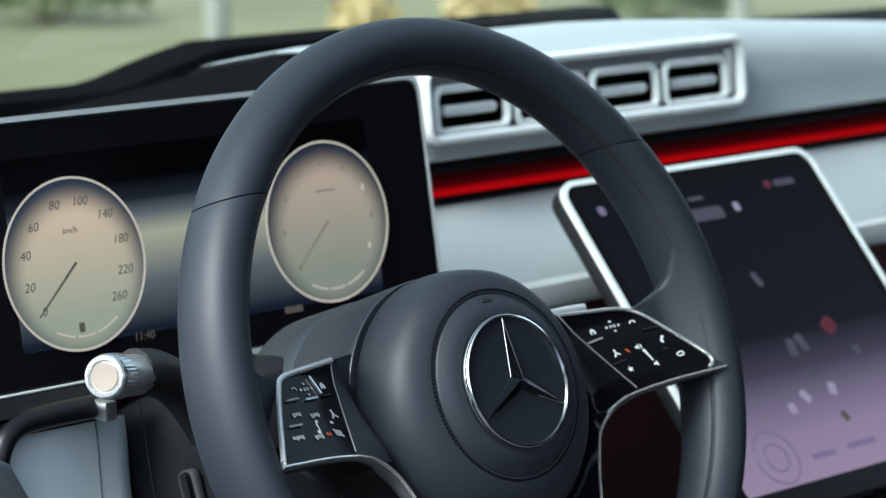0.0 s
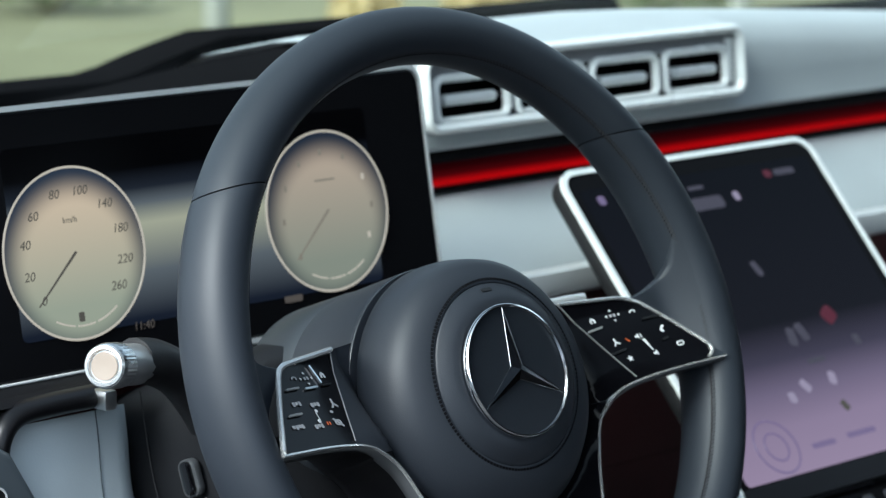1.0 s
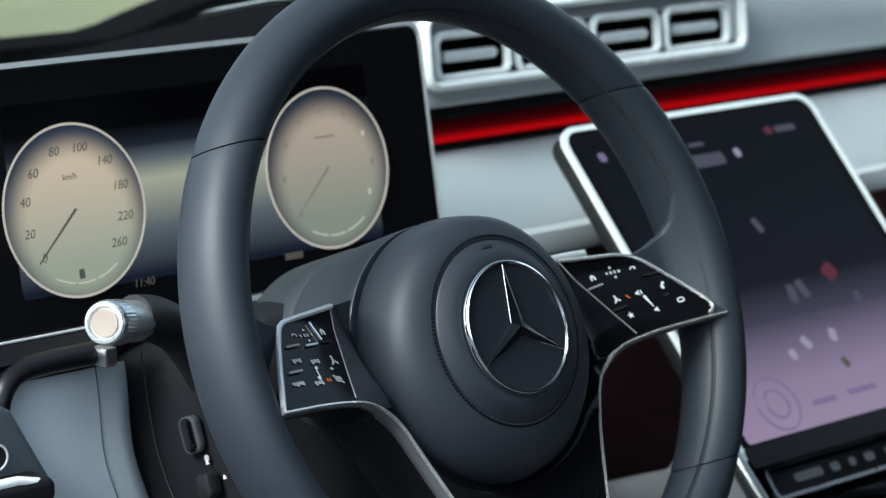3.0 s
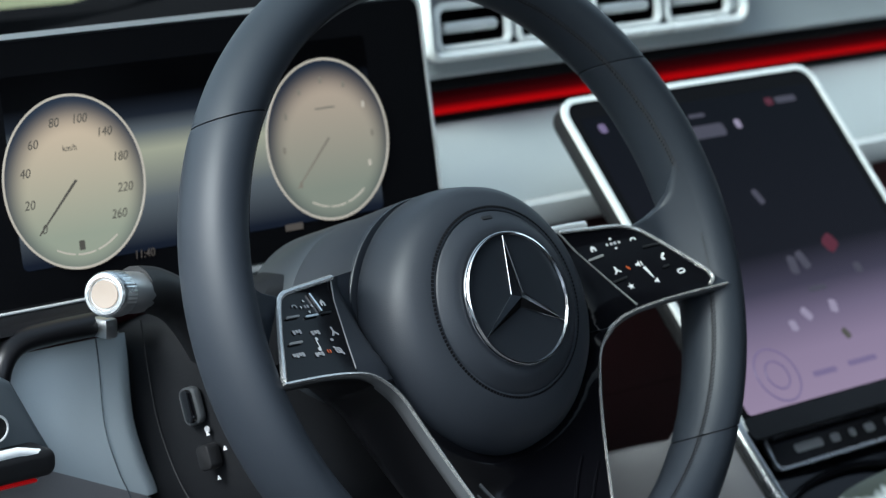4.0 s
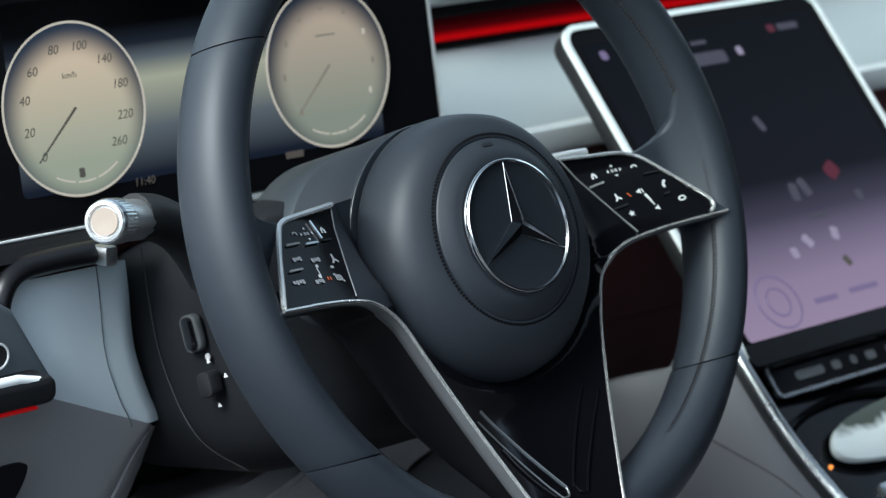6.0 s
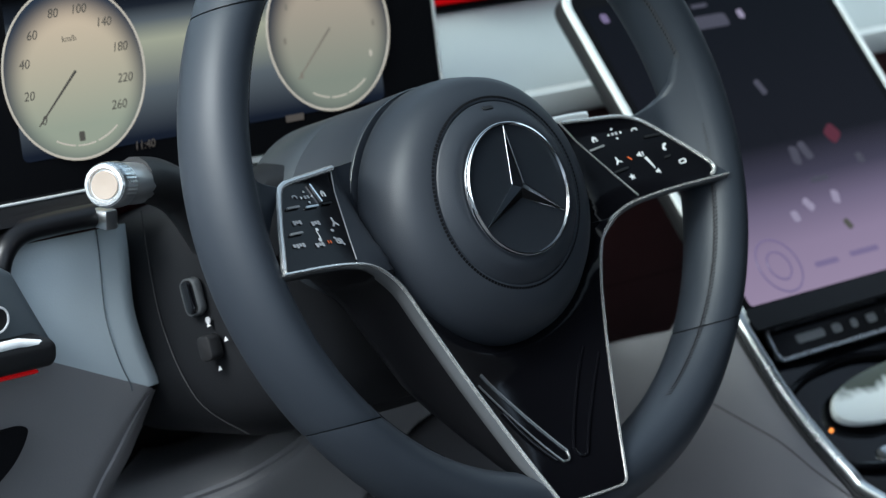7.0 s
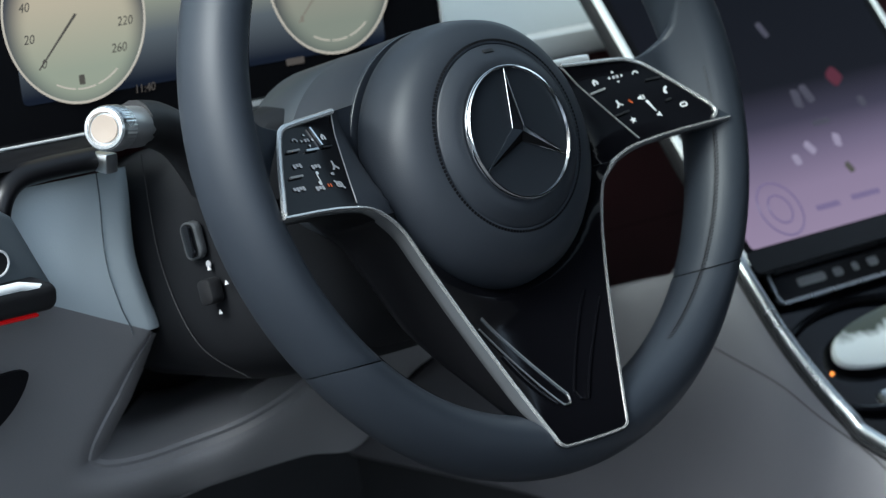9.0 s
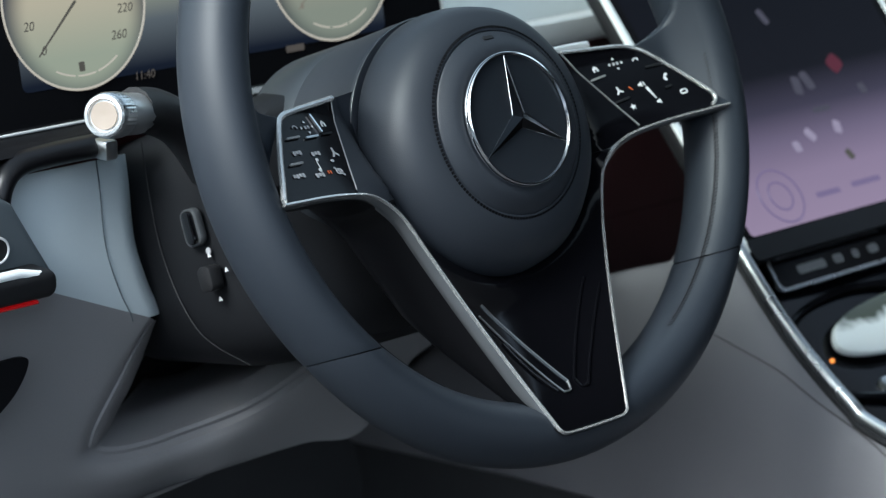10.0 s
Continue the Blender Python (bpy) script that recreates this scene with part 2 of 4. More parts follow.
    put("upper_pad", skin(lerp_rows(upper, left)), DASH_LEATHER, "pale blue-grey leather upper pad")
    put("upper_pad", skin(lerp_rows(upper, right)), DASH_LEATHER, "pale blue-grey leather upper pad")
    put("pad_over_vents", skin(lerp_rows(lambda x: upper(x)[:6] + [(0.305, 1.0455), (0.345, 1.0452)], mid)), DASH_LEATHER, "leather pad above the vents")
    put("pad_under_vents", skin(lerp_rows(lambda x: [(0.345, 0.9945), (0.299, 0.9948)] + upper(x)[10:], mid)), DASH_LEATHER, "leather pad below the vents")
    put("driver_hood", skin(lerp_rows(lambda x: [(y, z - 0.004) for y, z in upper(x)], [-0.46, -0.2, 0.0, 0.1, 0.232])), FELT_BLACK, "matt black hood behind the instruments")

    def groove(x):
        return [(0.33, 0.9815), (0.306, 0.980), (0.304, 0.974), (0.306, 0.970), (0.306, 0.954), (0.304, 0.951), (0.33, 0.950)]
    put("groove", skin(lerp_rows(groove, xs)), DEEP_BLACK, "black groove round the light strip")
    put("light_strip", skin(lerp_rows(lambda x: [(0.306, 0.9555), (0.3025, 0.9562), (0.3015, 0.9580), (0.3020, 0.9620), (0.3035, 0.9670), (0.3055, 0.9725), (0.309, 0.9740)], xs)), RED_STRIP, "red glowing light strip")

    def lower(x):
        return [(0.33, 0.9495), (0.302, 0.9495), (0.295, 0.947), (0.284, 0.940), (0.265, 0.926), (0.250, 0.913), (0.243, 0.906), (0.241, 0.903), (0.30, 0.894)]
    put("lower_pad", skin(lerp_rows(lower, xs)), DASH_LEATHER, "pale blue-grey leather lower pad")
    put("trim_bar", skin(lerp_rows(lambda x: [(0.250, 0.9022), (0.236, 0.9052), (0.2315, 0.9048), (0.2290, 0.9030), (0.2285, 0.9010), (0.2262, 0.8930), (0.2270, 0.8885), (0.2310, 0.8862), (0.250, 0.8850)], xs)), SILVER_PAINT, "satin silver trim bar with a bright upper edge")
    put("trim_line", tube([(x, 0.2405, 0.9032) for x in xs], 0.0012, 6), SOFT_BLACK, "thin black joint")

    def under(x):
        return [(0.30, 0.893), (0.246, 0.888), (0.242, 0.86), (0.248, 0.80), (0.258, 0.75)]
    put("lower_panel", skin(lerp_rows(under, xs)), MAROON, "dark glossy lower panel, reflected red put into its red-brown colour")
    put("lower_panel", skin(lerp_rows(lambda x: [(0.2585, 0.7492), (0.264, 0.72), (0.274, 0.69)], [x for x in xs if x > 0.27])), MAROON, "dark glossy lower panel, reflected red put into its red-brown colour")
    put("foot_panel", skin(lerp_rows(lambda x: [(0.258, 0.7495), (0.36, 0.71), (0.39, 0.55), (0.395, 0.31)], [-0.46, 1.26])), CARPET, "black carpeted footwell panel")
    return dash


build_dashboard()


def build_cowl():
    """The black strip along the foot of the windscreen, raised over part of its width."""
    rows = []
    for i in range(81):
        x = -0.5 + 1.85 * i / 80
        up = 0.995 - 0.008 * max(0, x - 0.9)
        if 0.30 < x < 0.875:
            up += 0.026 * min(1.0, (x - 0.30) / 0.10) ** 0.8
        rows.append([(x, 0.69, 0.90), (x, 0.692, up - 0.004), (x, 0.70, up), (x, 0.74, up - 0.002), (x, 0.76, 0.90)])
    ob = part("cowl", skin(rows), FELT_BLACK)
    return tagged(ob, "matt black cowl strip at the windscreen's foot", "cowl", kind="structure")


build_cowl()


def build_centre_vents():
    x0, x1, zb, zt, y = 0.238, 0.562, 0.9945, 1.0452, 0.296
    w, h = x1 - x0, zt - zb
    vent = thing("centre_vents", pose((x0 + x1) / 2, y, (zb + zt) / 2, 90 - 6, 0, 0), "silver framed row of four dashboard air vents", "air vent")
    bars = [(x1, y1, 0.003) for x1, y1 in rounded(w - 0.004, h - 0.004, 0.009)]
    part("frame", tube(bars, 0.0036, 12, closed=True, flat=1.5), TRIM_PALE, vent, "pale silver rounded surround")
    part("bed", frame_ring(rounded(w - 0.002, h - 0.002, 0.010), [(a, b - 0.0045) for a, b in rounded(w - 0.024, 0.029, 0.006)], -0.010, -0.0015), VENT_BED, vent, "grey recessed bed of the outlets")
    part("recess", slab(rounded(w - 0.009, h - 0.012, 0.006), -0.044, -0.034), DEEP_BLACK, vent, "black recess")
    step = (w - 0.020) / 4
    for i in range(4):
        cx = -w / 2 + 0.008 + step * (i + 0.5)
        ow, oh, dz = step - 0.002, 0.0325, -0.0045
        part("vent_box", frame_ring([(cx + a, b + dz) for a, b in rounded(ow - 0.001, oh - 0.001, 0.009)], [(cx + a, b + dz) for a, b in rounded(ow - 0.004, oh - 0.004, 0.0075)], -0.034, -0.002), DEEP_BLACK, vent, "black duct")
        loop = [(cx + a, b + dz, 0.001) for a, b in rounded(ow - 0.007, oh - 0.004, 0.007)]
        part("vent_ring", tube(loop, 0.0031, 10, closed=True, flat=1.2), TRIM_PALE, vent, "rounded silver ring of one outlet")
        part("vane", slab([(cx + a + 0.002, b + dz - 0.0005) for a, b in rounded(ow - 0.024, 0.0080, 0.0036)], -0.009, 0.0, 0.003, 3), TRIM_PALE, vent, "rounded silver blade across the outlet")
        for q in (-0.5, 0.5):
            part("vane_arm", slab([(cx + q * (ow - 0.016) + a, b + dz - 0.0005) for a, b in rounded(0.010, 0.003, 0.001, 2)], -0.010, -0.005), GUNMETAL, vent)
    part("end_web", slab([(w / 2 - 0.0105 + a, b) for a, b in rounded(0.005, h - 0.018, 0.002)], -0.008, 0.002, 0.001), TRIM_PALE, vent, "silver end web")


VENT_BED = textured("vent_bed", (0.34, 0.35, 0.36), 0.35, 900, 0.0, 0.06, metal=0.3)
build_centre_vents()

# ---- instrument display ----
CLUSTER = pose(-0.003, 0.2292, 0.9745, 80, 0, 0)    # local x right, y up the glass, z to the driver


def dial_picture(strength, low_tone, high_tone):
    """Cream in the middle, warmer above, fading to slate at the edge."""
    m = mat("dial_picture", (0.008, 0.008, 0.01), 0.12, spec=0.07)
    nt = m.node_tree
    b = nt.nodes["Principled BSDF"]
    co = nt.nodes.new("ShaderNodeTexCoord")
    flat = nt.nodes.new("ShaderNodeVectorMath")
    flat.operation = "MULTIPLY"
    flat.inputs[1].default_value = (1, 1, 0)
    nt.links.new(co.outputs["Object"], flat.inputs[0])
    off = nt.nodes.new("ShaderNodeVectorMath")
    off.operation = "ADD"
    off.inputs[1].default_value = (-0.001, 0.0065, 0)
    nt.links.new(flat.outputs[0], off.inputs[0])
    ln = nt.nodes.new("ShaderNodeVectorMath")
    ln.operation = "LENGTH"
    nt.links.new(off.outputs[0], ln.inputs[0])
    edge = nt.nodes.new("ShaderNodeMapRange")
    edge.interpolation_type = "SMOOTHSTEP"
    edge.inputs["From Min"].default_value = 0.0325
    edge.inputs["From Max"].default_value = 0.0535
    nt.links.new(ln.outputs["Value"], edge.inputs["Value"])
    sep = nt.nodes.new("ShaderNodeSeparateXYZ")
    nt.links.new(co.outputs["Object"], sep.inputs[0])
    up = nt.nodes.new("ShaderNodeMapRange")
    up.inputs["From Min"].default_value = -0.03
    up.inputs["From Max"].default_value = 0.035
    nt.links.new(sep.outputs["Y"], up.inputs["Value"])
    c1 = nt.nodes.new("ShaderNodeMix")
    c1.data_type = "RGBA"
    c1.inputs["A"].default_value = (*low_tone, 1)
    c1.inputs["B"].default_value = (*high_tone, 1)
    nt.links.new(up.outputs["Result"], c1.inputs["Factor"])
    c2 = nt.nodes.new("ShaderNodeMix")
    c2.data_type = "RGBA"
    c2.inputs["B"].default_value = (0.022, 0.032, 0.052, 1)
    nt.links.new(edge.outputs["Result"], c2.inputs["Factor"])
    nt.links.new(c1.outputs["Result"], c2.inputs["A"])
    nt.links.new(c2.outputs["Result"], b.inputs["Emission Color"])
    b.inputs["Emission Strength"].default_value = strength
    return m


DIAL_SHADES = (dial_picture(0.33, (0.36, 0.37, 0.275), (0.70, 0.52, 0.36)), dial_picture(0.25, (0.35, 0.36, 0.28), (0.68, 0.51, 0.38)))
GLASS_PICTURE = display("instrument_picture", [(0.0, (0.006, 0.008, 0.014)), (0.15, (0.008, 0.011, 0.02)), (0.33, (0.10, 0.11, 0.12)), (0.52, (0.36, 0.345, 0.25)), (0.60, (0.10, 0.11, 0.12)), (0.66, (0.012, 0.015, 0.022)), (0.74, (0.0, 0.0, 0.0)), (1.0, (0.0, 0.0, 0.0))], 0.38, "Y", -0.073, 0.073)
INK = glow("dial_ink", (0.10, 0.088, 0.070), 0.3, 0.4)
RIM_LINE = glow("dial_rim", (0.55, 0.47, 0.38), 0.36)
PALE_INK = glow("pale_dial_ink", (0.26, 0.22, 0.17), 0.3, 0.4)


def build_cluster():
    w, h = 0.372, 0.150
    c = thing("instrument_display", CLUSTER, "wide black instrument screen showing two cream round dials", "screen")
    part("housing", slab(rounded(w, h, 0.010), -0.014, 0.0, 0.002), GLOSS_BLACK, c, "thin black housing")
    part("bezel", frame_ring(rounded(w + 0.0022, h + 0.005, 0.0110), rounded(w - 0.0012, h - 0.0012, 0.0095), -0.010, 0.0012), SILVER_PAINT, c, "bright silver edge")
    part("glass", slab(rounded(w - 0.004, h - 0.004, 0.009), 0.0, 0.0006), SCREEN_GLASS, c, "dark glass")
    part("picture", slab(rounded(0.272, 0.108, 0.004), 0.0006, 0.0009), GLASS_PICTURE, c, "lit picture, cream band on dark blue")
    for k, cx in enumerate((-0.094, 0.097)):
        cy, r = (-0.0085, -0.0063)[k], 0.0485
        d = part("dial", slab([(r * math.cos(a), r * math.sin(a)) for a in [2 * math.pi * i / 72 for i in range(72)]], 0.0, 0.0004), DIAL_SHADES[k], c, "cream round dial with dark numbers")
        d.matrix_local = pose(cx, cy, 0.0010)
        rim = [(0.0487 * math.cos(2 * math.pi * i / 96), 0.0487 * math.sin(2 * math.pi * i / 96), 0.0006) for i in range(96)]
        part("dial_rim", tube(rim, 0.0007, 6, closed=True), RIM_LINE, d, "thin copper-toned rim")
        a = radians(223)
        part("needle", slab([(0.0014, 0.0004), (-0.0002, 0.0012), (0.0395 * math.cos(a) - 0.0003, 0.0395 * math.sin(a) + 0.0003), (0.0395 * math.cos(a) + 0.0003, 0.0395 * math.sin(a) - 0.0003)], 0.0007, 0.0009), (INK, PALE_INK)[k], d, "thin dark needle")
        for lo, hi in ((243, 261), (264, 281), (284, 306)):
            arc = [(0.041 * math.cos(radians(q)), 0.041 * math.sin(radians(q)), 0.0007) for q in np.linspace(lo, hi, 8)]
            part("gauge_arc", tube(arc, 0.0005, 5), RIM_LINE, d)
        if k == 0:
            marks = (("0", 223), ("20", 196), ("40", 167), ("60", 139), ("80", 107), ("100", 77), ("140", 46), ("180", 17), ("220", -12), ("260", -38))
            for text, q in marks:
                writing(text, 0.0074, INK, d, (0.0345 * math.cos(radians(q)), 0.0355 * math.sin(radians(q)), 0.0007), shear=0.22)
            writing("km/h", 0.0050, INK, d, (-0.001, 0.019, 0.0007))
            part("fuel_mark", slab(rounded(0.004, 0.0055, 0.0008, 2), 0.0007, 0.0008), INK, d).location = (-0.001, -0.036, 0)
        else:
            for i, q in enumerate((224, 185, 152, 122, 92, 62, 30, 0, -30)):
                part("mark", slab(rounded(0.0022, 0.0038, 0.0005, 2), 0.0007, 0.0008), RIM_LINE if q in (30, -30) else PALE_INK, d).location = (0.036 * math.cos(radians(q)), 0.036 * math.sin(radians(q)), 0)
            part("print_bar", slab(rounded(0.016, 0.0012, 0.0004, 2), 0.0007, 0.0008), PALE_INK, d).location = (0.0, 0.019, 0)
    writing("11:40", 0.0068, DIM_LIT, c, (-0.052, -0.0555, 0.0012), shear=0.1)
    part("print_bar", slab(rounded(0.014, 0.004, 0.0005, 2), 0.0009, 0.0011), DIM_LIT, c).location = (0.062, -0.0555, 0)


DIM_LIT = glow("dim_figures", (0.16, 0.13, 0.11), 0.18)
build_cluster()

# ---- central touch screen ----
TILT = 41
CENTRE = pose(0.4145, 0.1340, 0.8740, 90 - TILT, 0, 0)
TOUCH = display("touch_picture", [(0.0, (0.42, 0.30, 0.42)), (0.18, (0.34, 0.245, 0.355)), (0.28, (0.205, 0.155, 0.235)), (0.37, (0.066, 0.056, 0.088)), (0.48, (0.010, 0.010, 0.015)), (1.0, (0.004, 0.005, 0.008))], 0.29, "Y", -0.125, 0.12, 0.15)
PALE_ICON = glow("pale_icon", (0.36, 0.29, 0.39), 0.32)
GREY_ICON = glow("grey_icon", (0.10, 0.088, 0.12), 0.22)
RED_ICON = glow("red_icon", (0.22, 0.02, 0.05), 0.15)
VIOLET_ICON = glow("violet_icon", (0.21, 0.15, 0.27), 0.32)


def build_touch_screen():
    w, h = 0.258, 0.257
    c = thing("touch_screen", CENTRE, "large tilted touch screen, silver rimmed, fading navy to lilac", "screen")
    part("housing", slab(rounded(w, h, 0.014), -0.014, -0.001, 0.003), SOFT_BLACK, c, "black back shell")
    part("rim", frame_ring(rounded(w + 0.002, h + 0.002, 0.015), rounded(w - 0.006, h - 0.006, 0.012), -0.0012, 0.0018), TRIM_PALE, c, "silver rim")
    part("glass", slab(rounded(w - 0.006, h - 0.006, 0.012), -0.001, 0.0008), SCREEN_GLASS, c, "black glass border")
    part("lower_border", slab([(a, b - h / 2 + 0.006) for a, b in rounded(w - 0.004, 0.015, 0.004)], -0.002, 0.0026), SATIN_BLACK, c, "black lower border")
    part("picture", slab(rounded(w - 0.022, h - 0.030, 0.003), 0.0008, 0.0011), TOUCH, c, "lit picture fading from navy to lilac")

    def mark(name, x, y, sw, sh, m, turn=0, label=""):
        ob = part(name, slab(rounded(sw, sh, min(sw, sh) * 0.3, 3), 0.0012, 0.0013), m, c, label)
        ob.matrix_local = pose(x, y, 0, 0, 0, turn)
    mark("icon", -0.102, 0.104, 0.007, 0.007, VIOLET_ICON)
    mark("icon", -0.010, 0.089, 0.040, 0.010, GREY_ICON)
    mark("icon", 0.025, 0.091, 0.006, 0.007, PALE_ICON)
    mark("icon", 0.068, 0.104, 0.008, 0.006, RED_ICON)
    mark("print_bar", 0.086, 0.104, 0.022, 0.005, GREY_ICON)
    mark("print_bar", -0.010, 0.102, 0.016, 0.003, GREY_ICON)
    mark("icon", 0.003, 0.034, 0.006, 0.012, GREY_ICON, 15)
    mark("icon", -0.002, -0.020, 0.008, 0.014, GREY_ICON, -15)
    mark("icon", 0.010, -0.018, 0.008, 0.014, GREY_ICON, 12)
    mark("icon", 0.045, -0.010, 0.014, 0.012, RED_ICON, 30)
    mark("icon", 0.058, -0.032, 0.007, 0.008, GREY_ICON)
    mark("icon", -0.016, -0.056, 0.007, 0.010, PALE_ICON, 30)
    mark("icon", 0.013, -0.055, 0.007, 0.010, PALE_ICON, -20)
    mark("print_bar", 0.008, -0.040, 0.018, 0.004, GREY_ICON)
    mark("icon", -0.034, -0.062, 0.007, 0.008, PALE_ICON)
    mark("map_point", 0.010, -0.076, 0.006, 0.008, INK, 20)
    mark("print_bar", 0.010, -0.097, 0.030, 0.004, VIOLET_ICON)
    mark("print_bar", -0.030, -0.098, 0.024, 0.004, VIOLET_ICON)
    for r in (0.010, 0.019):
        ring = [(-0.074 + r * math.cos(2 * math.pi * i / 40), -0.092 + r * math.sin(2 * math.pi * i / 40), 0.0013) for i in range(40)]
        part("map_ring", tube(ring, 0.0008, 5, closed=True), VIOLET_ICON, c)


build_touch_screen()


def build_climate_strip():
    """The silver framed row of touch keys under the screen."""
    c = thing("climate_strip", pose(0.432, 0.0510, 0.7620, 90 - 38, 0, 0), "silver framed strip of black touch keys", "control panel")
    w, h = 0.252, 0.024
    part("backing", slab(rounded(w, h, 0.005), -0.004, 0.0), SPOKE_BLACK, c, "glossy black keys")
    part("frame", frame_ring(rounded(w, h, 0.006), rounded(w - 0.0045, h - 0.0045, 0.0045), -0.004, 0.003), SATIN, c, "silver frame")
    for x, sw in ((-0.085, 0.028), (-0.058, 0.009), (-0.040, 0.006), (-0.022, 0.010), (0.0, 0.010), (0.022, 0.010)):
        part("key_mark", slab(rounded(sw, 0.006, 0.002, 3), 0.0, 0.0004), DIM_PRINT, c).location = (x, 0, 0)


build_climate_strip()


# ---- centre console ----
SEAM_GREY = textured("seam_grey", (0.06, 0.055, 0.055), 0.7, 900, 0.0, 0.1)


def build_console():
    c = thing("centre_console", pose(CX, 0.0, 0.7), "grey leather centre console with a glossy black top and silver edge", "console", kind="structure")
    inv = c.matrix_world.inverted()
    edge = spline([(0.285, 0.085, 0.812), (0.281, 0.051, 0.779), (0.280, 0.011, 0.740), (0.280, -0.034, 0.707), (0.280, -0.064, 0.694), (0.280, -0.20, 0.668), (0.28, -0.5, 0.66)], 10)

    def put(name, bm, material, label="", smooth=True):
        bm.transform(inv)
        return part(name, bm, material, c, label, smooth)
    put("edge_trim", tube(edge, 0.0042, 10), SATIN, "silver edge trim")
    rows = []
    for p in edge:
        rows.append([p + Vector((d, 0, e)) for d, e in ((0.001, -0.001), (0.004, 0.001), (0.012, -0.012), (0.02, -0.024), (0.07, -0.030), (0.12, -0.030), (0.19, -0.030), (0.235, -0.012), (0.245, -0.002))])
    put("top", skin(rows), SPOKE_BLACK, "glossy black top")
    def leather(y, edge_z, top, low, inner):
        """One upright section of the leather flank, from its shoulder down to the carpet."""
        row = [Vector((inner + 0.05, y, top - 0.002)), Vector((inner + 0.012, y, top + 0.001))] if y > 0.086 else [Vector((inner + 0.0004, y, top - 0.0005)), Vector((inner + 0.0002, y, top))]
        for k in range(15):
            z = top + (low - top) * (k / 14) ** 1.3
            row.append(Vector((0.2785 - 0.032 * (1 - math.exp(-(edge_z - z) / 0.045)) + 0.004 * max(0.0, 1 - (top - z) / 0.010) ** 2, y, z)))
        row.append(row[-1] + Vector((0.006, 0, -0.004)))
        return row
    side = [leather(p.y, p.z, p.z - 0.004, min(0.607, p.z - 0.05), p.x) for p in edge[::-1]]
    for i in range(1, 36):
        y = 0.085 + 0.435 * i / 35
        top = float(np.interp(y, (0.085, 0.098, 0.131, 0.20, 0.25, 0.298, 0.326, 0.36, 0.41), (0.808, 0.770, 0.759, 0.733, 0.708, 0.676, 0.652, 0.628, 0.606)))
        low = float(np.interp(y, (0.085, 0.143, 0.226, 0.367, 0.41), (0.607, 0.6063, 0.6014, 0.5885, 0.585)))
        side.append(leather(y, 0.812, top, low, 0.262))
    put("foot_carpet", skin([[r[-1] + Vector((0.0, 0, 0.001)), r[-1] + Vector((0.012, 0, -0.03)), r[-1] + Vector((0.03, 0, -0.29))] for r in side]), CARPET, "black carpet below the leather")
    put("side", skin(side), CONSOLE_LEATHER, "grey leather side")
    put("shadow_strip", tube([p + Vector((-0.0035, 0, -0.0050)) for p in edge], 0.0024, 8), SOFT_BLACK, "dark strip for the shadow gap under the silver edge")
    seam = spline([(0.2535, 0.075, 0.741), (0.2520, 0.0445, 0.7312), (0.2520, 0.0098, 0.7187), (0.2520, -0.0199, 0.7036), (0.2515, -0.058, 0.6875), (0.2515, -0.085, 0.6784), (0.2515, -0.2, 0.652)], 6)

    def on_flank(p):
        ez = float(np.interp(p.y, [q.y for q in edge[::-1]], [q.z for q in edge[::-1]]))
        return Vector((0.2785 - 0.032 * (1 - math.exp(-(ez - p.z) / 0.045)) - 0.0001, p.y, p.z))
    put("seam", tube([on_flank(p) for p in seam], 0.0005, 6), SEAM_GREY, "fine darker seam")
    return c


build_console()


def build_tray():
    """The oval tray in the console; its lid's bright face is a painted reflection."""
    m = pose(0.368, 0.012, 0.7160, 40, 0, 0)
    t = thing("console_tray", m, "oval glossy black tray whose lid carries a painted bright reflection", "tray")
    ring = [(0.088 * math.cos(2 * math.pi * i / 48), 0.040 * math.sin(2 * math.pi * i / 48), 0.002) for i in range(48)]
    part("rim", tube(ring, 0.003, 8, closed=True), SPOKE_BLACK, t, "glossy black rim")
    lid = spline([(-0.052, 0.004), (-0.040, 0.018), (-0.010, 0.026), (0.040, 0.030), (0.090, 0.026), (0.094, -0.006), (0.050, -0.012), (0.0, -0.012), (-0.040, -0.006)], 6, closed=True)
    part("lid", slab([(v.x + 0.010, v.y) for v in lid], 0.0, 0.006, 0.002), REFLECTED_OUTDOORS, t, "glossy lid with a painted reflection of bright sky and foliage")
    part("reflection_bar", slab([(a + 0.02, b - 0.030) for a, b in rounded(0.085, 0.012, 0.004)], -0.006, 0.001, 0.002), SATIN, t, "satin silver bar added in place of a bluish reflection")
    part("lamp_dot", slab(rounded(0.002, 0.0026, 0.0008), 0.006, 0.008), ORANGE_LIGHT, t, "small orange lamp").location = (-0.058, -0.006, 0)


ORANGE_LIGHT = glow("orange_lamp", (1.0, 0.30, 0.05), 0.6)
build_tray()


# ---- the dashboard's outer end and the knee panel ----
def deeper(x, z, d):
    """A place d further into the car than the panel's face, along its slanting draw."""
    return Vector((x + 0.985 * d, 0.15 + d, z - 0.27 * d))


def smooth_step(a, b, z):
    t = min(1.0, max(0.0, (z - a) / (b - a)))
    return t * t * (3 - 2 * t)


def belt(x):
    return 0.836 - 0.60 * max(0.0, x + 0.170)


def draw(x, z):
    e = z - belt(x)
    q = math.sqrt(e * e + 0.016 ** 2) - 0.016
    return 0.34 * q if e > 0 else 0.24 * q


def build_dash_end():
    """Upright leather panel left of the steering column, leaning back above its belt line and undercut below."""
